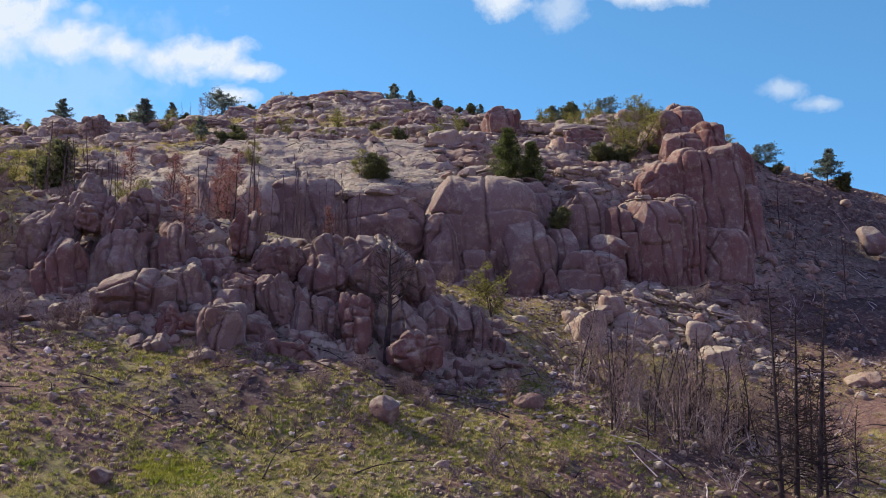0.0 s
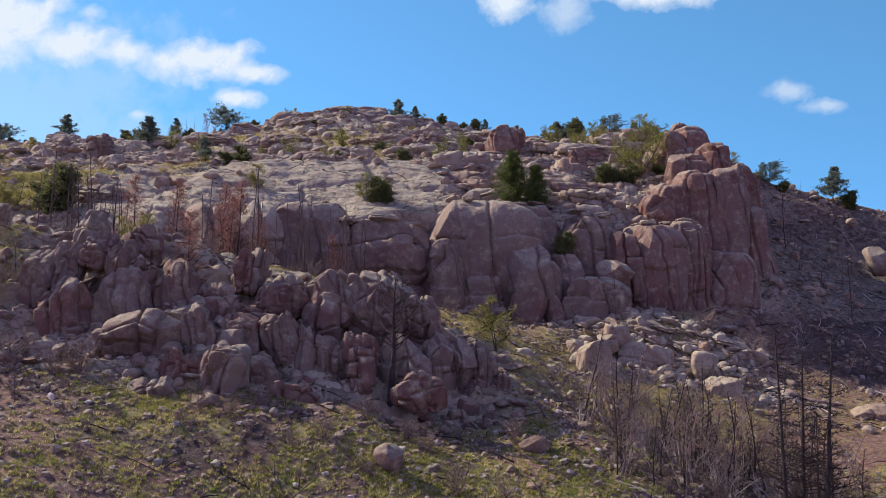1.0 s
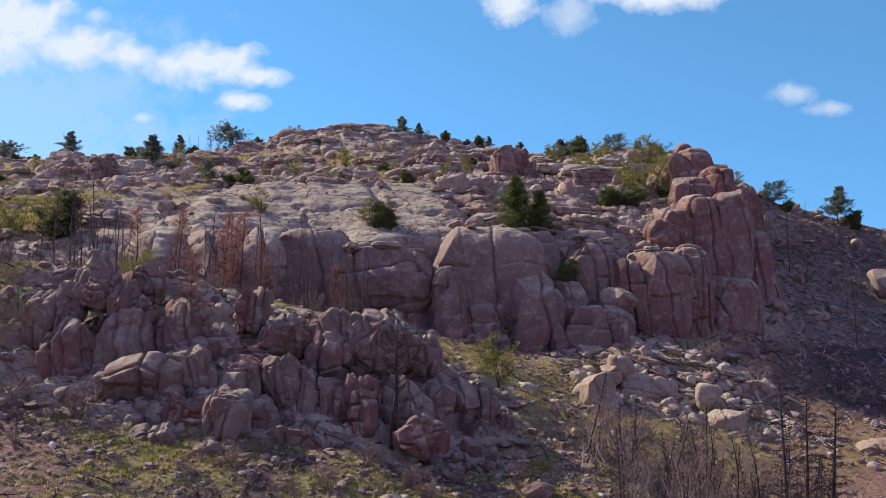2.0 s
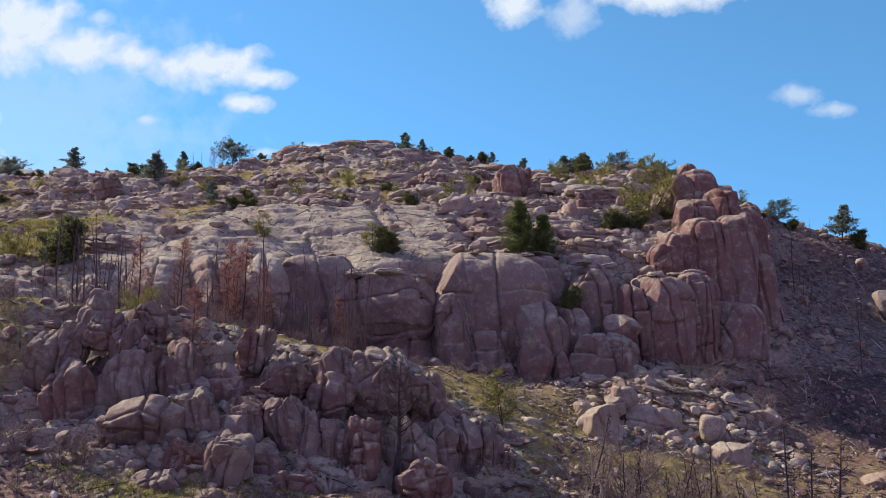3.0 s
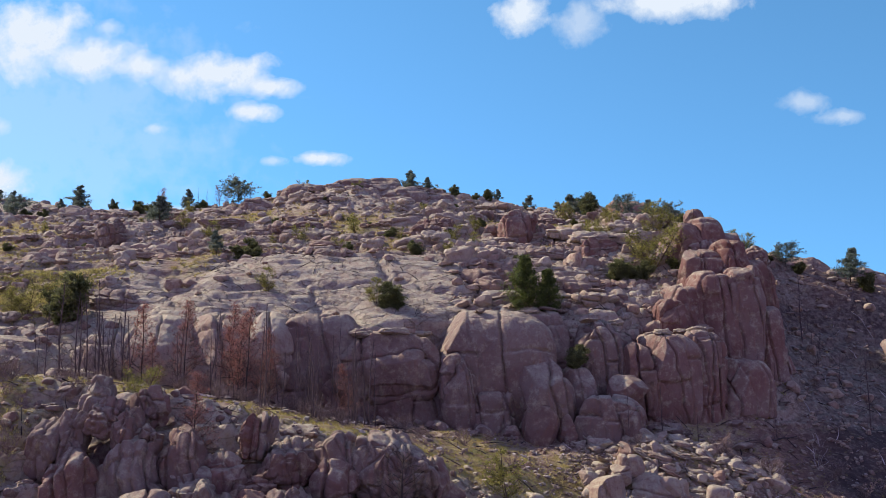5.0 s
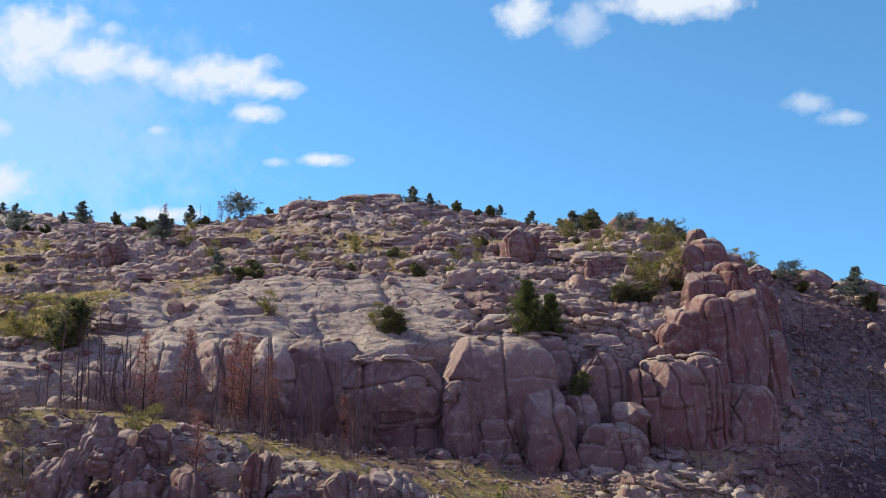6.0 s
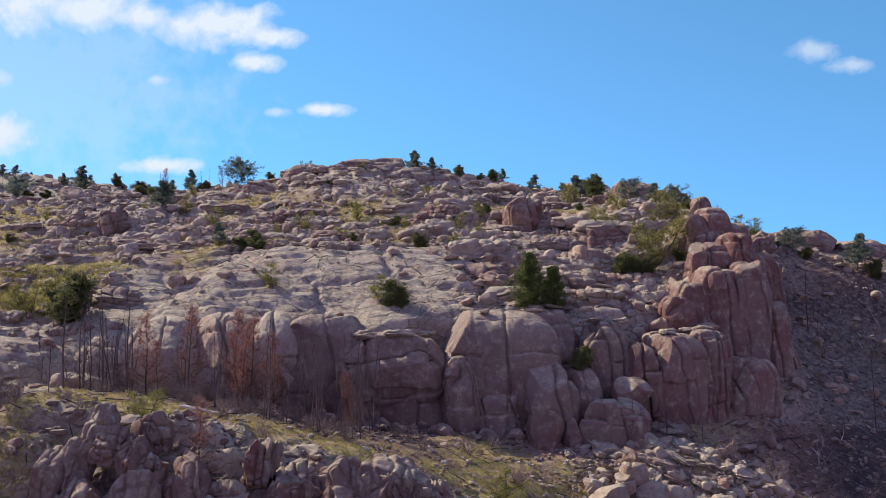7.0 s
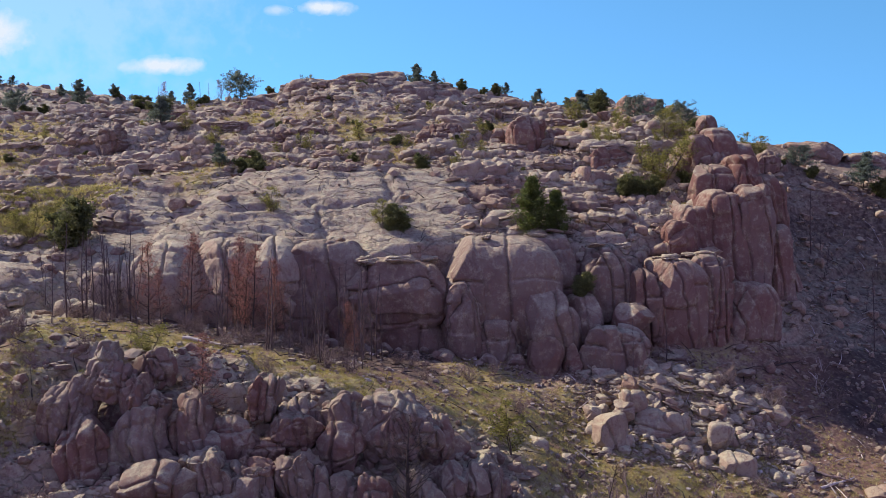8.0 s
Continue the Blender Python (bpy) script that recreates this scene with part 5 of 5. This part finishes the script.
plant([(tree("bleached_shoot", "pale bleached dead shoots curving up from the burnt ground", "shrub", "bleached shoots", 2.2, 190 + i, PALE_WOOD, None, 0.3, 14, 0.3, 1.2, 1, girth=0.009, cone=False, stems=5, crooked=0.12), 2.2) for i in range(4)], SHOOT, 10)
plant([(tree("dry_shrub", "leafless grey-brown shrub with many fine twigs", "shrub", "dry shrubs", 1.6, 150 + i, GREYWOOD, None, 0.05, 50, 0.5, 1.0, 3, girth=0.012, cone=False, stems=5), 1.6) for i in range(5)], SHRUB, 8)


# ---- grass and rubble ----
def tussocks(name, label, count, x0, x1, y0, y1, height, mat, seed, keep, broad=0.085):
    g = np.random.RandomState(seed)
    x, y = g.uniform(x0, x1, count), g.uniform(y0, y1, count)
    k = keep(x, y, g)
    x, y = x[k], y[k]
    z = np.array([on_land(a, b) for a, b in zip(x, y)])
    per = 15
    n = len(x) * per
    c = np.repeat(np.stack([x, y, z], 1), per, axis=0)
    tall = np.repeat(g.uniform(0.5, 1.3, len(x)), per) * height * g.uniform(0.6, 1.2, n)
    ang = g.uniform(0, 2 * math.pi, n)
    out = np.stack([np.cos(ang), np.sin(ang), 0 * ang], 1)
    side = np.stack([-np.sin(ang), np.cos(ang), 0 * ang], 1)
    root = c + out * (g.uniform(0.02, 0.45, (n, 1)) * height * 1.4)
    tip = root + out * (tall * g.uniform(0.3, 1.5, n))[:, None] + np.array([0, 0, 1]) * tall[:, None]
    half = side * height * broad
    v = np.stack([root - half - [0, 0, 0.08], root + half - [0, 0, 0.08], tip], 1).reshape(-1, 3)
    return tagged(new(name, mesh_of(name, v, np.arange(3 * n).reshape(-1, 3), mat, False)), label, "grass", kind="stuff")


def grassy(low):
    def keep(x, y, g):
        rock, grass = covers(x, y)
        return (g.uniform(0, 1, len(x)) < grass * (1 - 0.7 * charred(x, y))) & (rock < low)
    return keep


tussocks("dry_grass", "tufts of dry yellow grass over the slope", 40000, -45, 60, 48, 84, 0.19, DRY_GRASS, 1, grassy(0.6), 0.17)
tussocks("green_grass", "tufts of fresh green grass on the meadow slope", 30000, -45, 50, 48, 80, 0.18, GREEN_GRASS, 2, grassy(0.5), 0.20)
tussocks("bench_grass", "short yellow-green grass on the bench", 22000, -60, 55, 84, 119, 0.22, BENCH_GRASS, 3, grassy(0.5))
tussocks("slope_grass", "dry grass between the upper rocks", 13000, -95, 60, 125, 198, 0.40, BENCH_GRASS, 4, grassy(0.85))

tussocks("yellow_grass", "tall yellow-green grass in a hollow of the western slope", 5200, -72, -47, 127, 148, 0.42, DRY_GRASS, 8,
         lambda x, y, g: np.hypot((x + 58) / 1.2, y - 137) < 9.5 * g.uniform(0.4, 1, len(x)))
tussocks("eastern_grass", "dry ochre grass on the eastern bank", 9000, 10, 80, 88, 112, 0.2, DRY_GRASS, 9, grassy(0.7))

for gx, gy in ((-15.6, 55.0), (29.5, 61.0)):
    tussocks("green_patch", "patch of bright fresh green grass", 2600, gx - 4, gx + 4, gy - 3.5, gy + 3.5, 0.24, FRESH_GRASS, int(gx) + 40,
             lambda x, y, g: np.hypot(x - gx, y - gy) < 2.5 * g.uniform(0.3, 1, len(x)))


def deadfall(name, label, count, x0, x1, y0, y1, seed, mat):
    """Burnt sticks and broken boughs lying about."""
    rnd = random.Random(seed)
    vs, fs = [], []
    for _ in range(count):
        x, y, long, a = rnd.uniform(x0, x1), rnd.uniform(y0, y1), rnd.uniform(0.6, 3.0), rnd.uniform(0, math.pi)
        e = (x + long * math.cos(a), y + long * math.sin(a))
        p, q = np.array((x, y, on_land(x, y) + 0.12)), np.array((*e, on_land(*e) + rnd.uniform(0.1, 0.5)))
        m = (p + q) / 2 + np.array([rnd.gauss(0, 0.1), rnd.gauss(0, 0.1), rnd.uniform(0, 0.2)])
        tube(vs, fs, [p, m, q], rnd.uniform(0.03, 0.08), 0.015, 4)
    return tagged(new(name, mesh_of(name, vs, fs, mat)), label, "deadfall", kind="stuff")


def rubble(name, label, count, x0, x1, y0, y1, lo, hi, mat, seed, keep=None):
    g = np.random.RandomState(seed)
    x, y = g.uniform(x0, x1, count), g.uniform(y0, y1, count)
    if keep:
        k = keep(x, y, g)
        x, y = x[k], y[k]
    z = np.array([on_land(a, b) for a, b in zip(x, y)])
    d, f = BALLS[2 if hi < 0.5 else 3]
    r = (np.abs(d) ** 3).sum(1) ** (-1 / 3)
    n = len(x)
    s = lo + (hi - lo) * g.uniform(0, 1, n) ** 2.5
    v = (d * r[:, None])[None] * (s[:, None, None] * g.uniform(0.55, 1.2, (n, 1, 3)) * np.array([1, 1, 0.7])) * 0.5
    v = v * (1 + 0.16 * g.normal(0, 1, (n, len(d), 1)))
    a = g.uniform(0, 6.3, n)
    ca, sa = np.cos(a)[:, None], np.sin(a)[:, None]
    v = np.stack([v[:, :, 0] * ca - v[:, :, 1] * sa, v[:, :, 0] * sa + v[:, :, 1] * ca, v[:, :, 2] + 0.4 * (g.uniform(-1, 1, (n, 1)) * v[:, :, 0])], 2)
    v = v + np.stack([x, y, z + 0.12 * s], 1)[:, None, :]
    ff = (f[None] + (np.arange(n) * len(d))[:, None, None]).reshape(-1, 4)
    return tagged(new(name, mesh_of(name, v.reshape(-1, 3), ff, mat, False)), label, "rubble", kind="stuff")


rubble("meadow_rubble", "scattered small stones in the grass", 14000, -45, 60, 48, 84, 0.06, 0.45, TAN_GRANITE, 1)
rubble("talus", "loose angular stones on the burnt slope", 4600, 10, 90, 92, 172, 0.15, 0.8, GRANITE, 2)
rubble("rockfall_rubble", "small broken stones between the fallen slabs", 1500, 12, 37, 98, 117, 0.12, 0.7, TAN_GRANITE, 6)
rubble("slope_rubble", "loose stones between the upper rocks", 3500, -95, 55, 116, 202, 0.25, 1.1, TAN_GRANITE, 3, lambda x, y, g: ~((x > -48) & (x < 2) & (y > 124) & (y < 147)))
rubble("pale_rubble", "pale broken stones catching the sun", 1300, -40, 60, 55, 118, 0.15, 0.6, PALE_STONE, 4)
rubble("lower_rubble", "broken stones among the lower rocks", 1800, -45, 14, 66, 116, 0.15, 0.8, GRANITE, 5)


# ---- fallen logs ----
def fallen_log(x, y, length, radius, heading, tip, wood, label):
    """A dead trunk lying on the slope, with broken branch stubs."""
    rnd = random.Random(int(x * 10) + 900)
    vs, fs = [], []
    a = radians(heading)
    ends = []
    for s in (-0.5, 0.5):
        ex, ey = x + s * length * math.cos(a), y + s * length * math.sin(a)
        ends.append(np.array((ex, ey, on_land(ex, ey) + radius * 0.6 + (tip if s > 0 else 0))))
    way = ends[1] - ends[0]
    pts = [ends[0] + way * i / 7 + np.array([rnd.gauss(0, 0.04), rnd.gauss(0, 0.04), rnd.gauss(0, 0.03)]) for i in range(8)]
    mid = np.mean(pts, axis=0)
    pts = [q - mid for q in pts]
    tube(vs, fs, pts, radius, radius * 0.45, 8)
    for _ in range(6):
        q = pts[rnd.randrange(1, 7)]
        tube(vs, fs, limb_path(rnd, q, (rnd.gauss(0, 1), rnd.gauss(0, 1), 0.8), rnd.uniform(0.3, 1.1), 3, 0.15, 0.05), radius * 0.28, 0.012, 5)
    ob = new("fallen_log", mesh_of("fallen_log", vs, fs, wood))
    ob.location = mid
    return tagged(ob, label, "log", "fallen logs")


BLEACHED = plain("bleached_wood", [(0.35, (0.42, 0.36, 0.31)), (0.65, (0.62, 0.56, 0.50))], 3)
PALE, BLACK = "bleached barkless log lying in the grass", "charred fallen trunk lying on the slope"
fallen_log(-25.4, 96.5, 5.0, 0.2, -16, 0.2, BLEACHED, PALE)
fallen_log(38.8, 101, 4.5, 0.22, -28, 0.3, GREYWOOD, PALE)
fallen_log(39.2, 100, 4.7, 0.18, 24, 0.1, BLEACHED, PALE)
fallen_log(36.1, 102, 4.2, 0.16, -28, 0.2, CHAR, BLACK)
fallen_log(29.2, 113, 3.0, 0.25, 24, 0.2, BLEACHED, PALE)
fallen_log(17.0, 84, 5.3, 0.12, -28, 0.2, CHAR, BLACK)
fallen_log(28.1, 88, 4.7, 0.12, 24, 0.1, GREYWOOD, PALE)
fallen_log(-13.6, 61, 2.4, 0.1, -28, 0.1, CHAR, BLACK)
fallen_log(41.1, 122, 5.0, 0.14, 24, 0.2, CHAR, BLACK)
deadfall("pale_deadfall", "grey weathered sticks lying on the slope", 330, 12, 80, 62, 165, 3, BLEACHED)
deadfall("charred_deadfall", "charred broken branches lying on the ground", 1100, -45, 78, 56, 160, 4, CHAR)
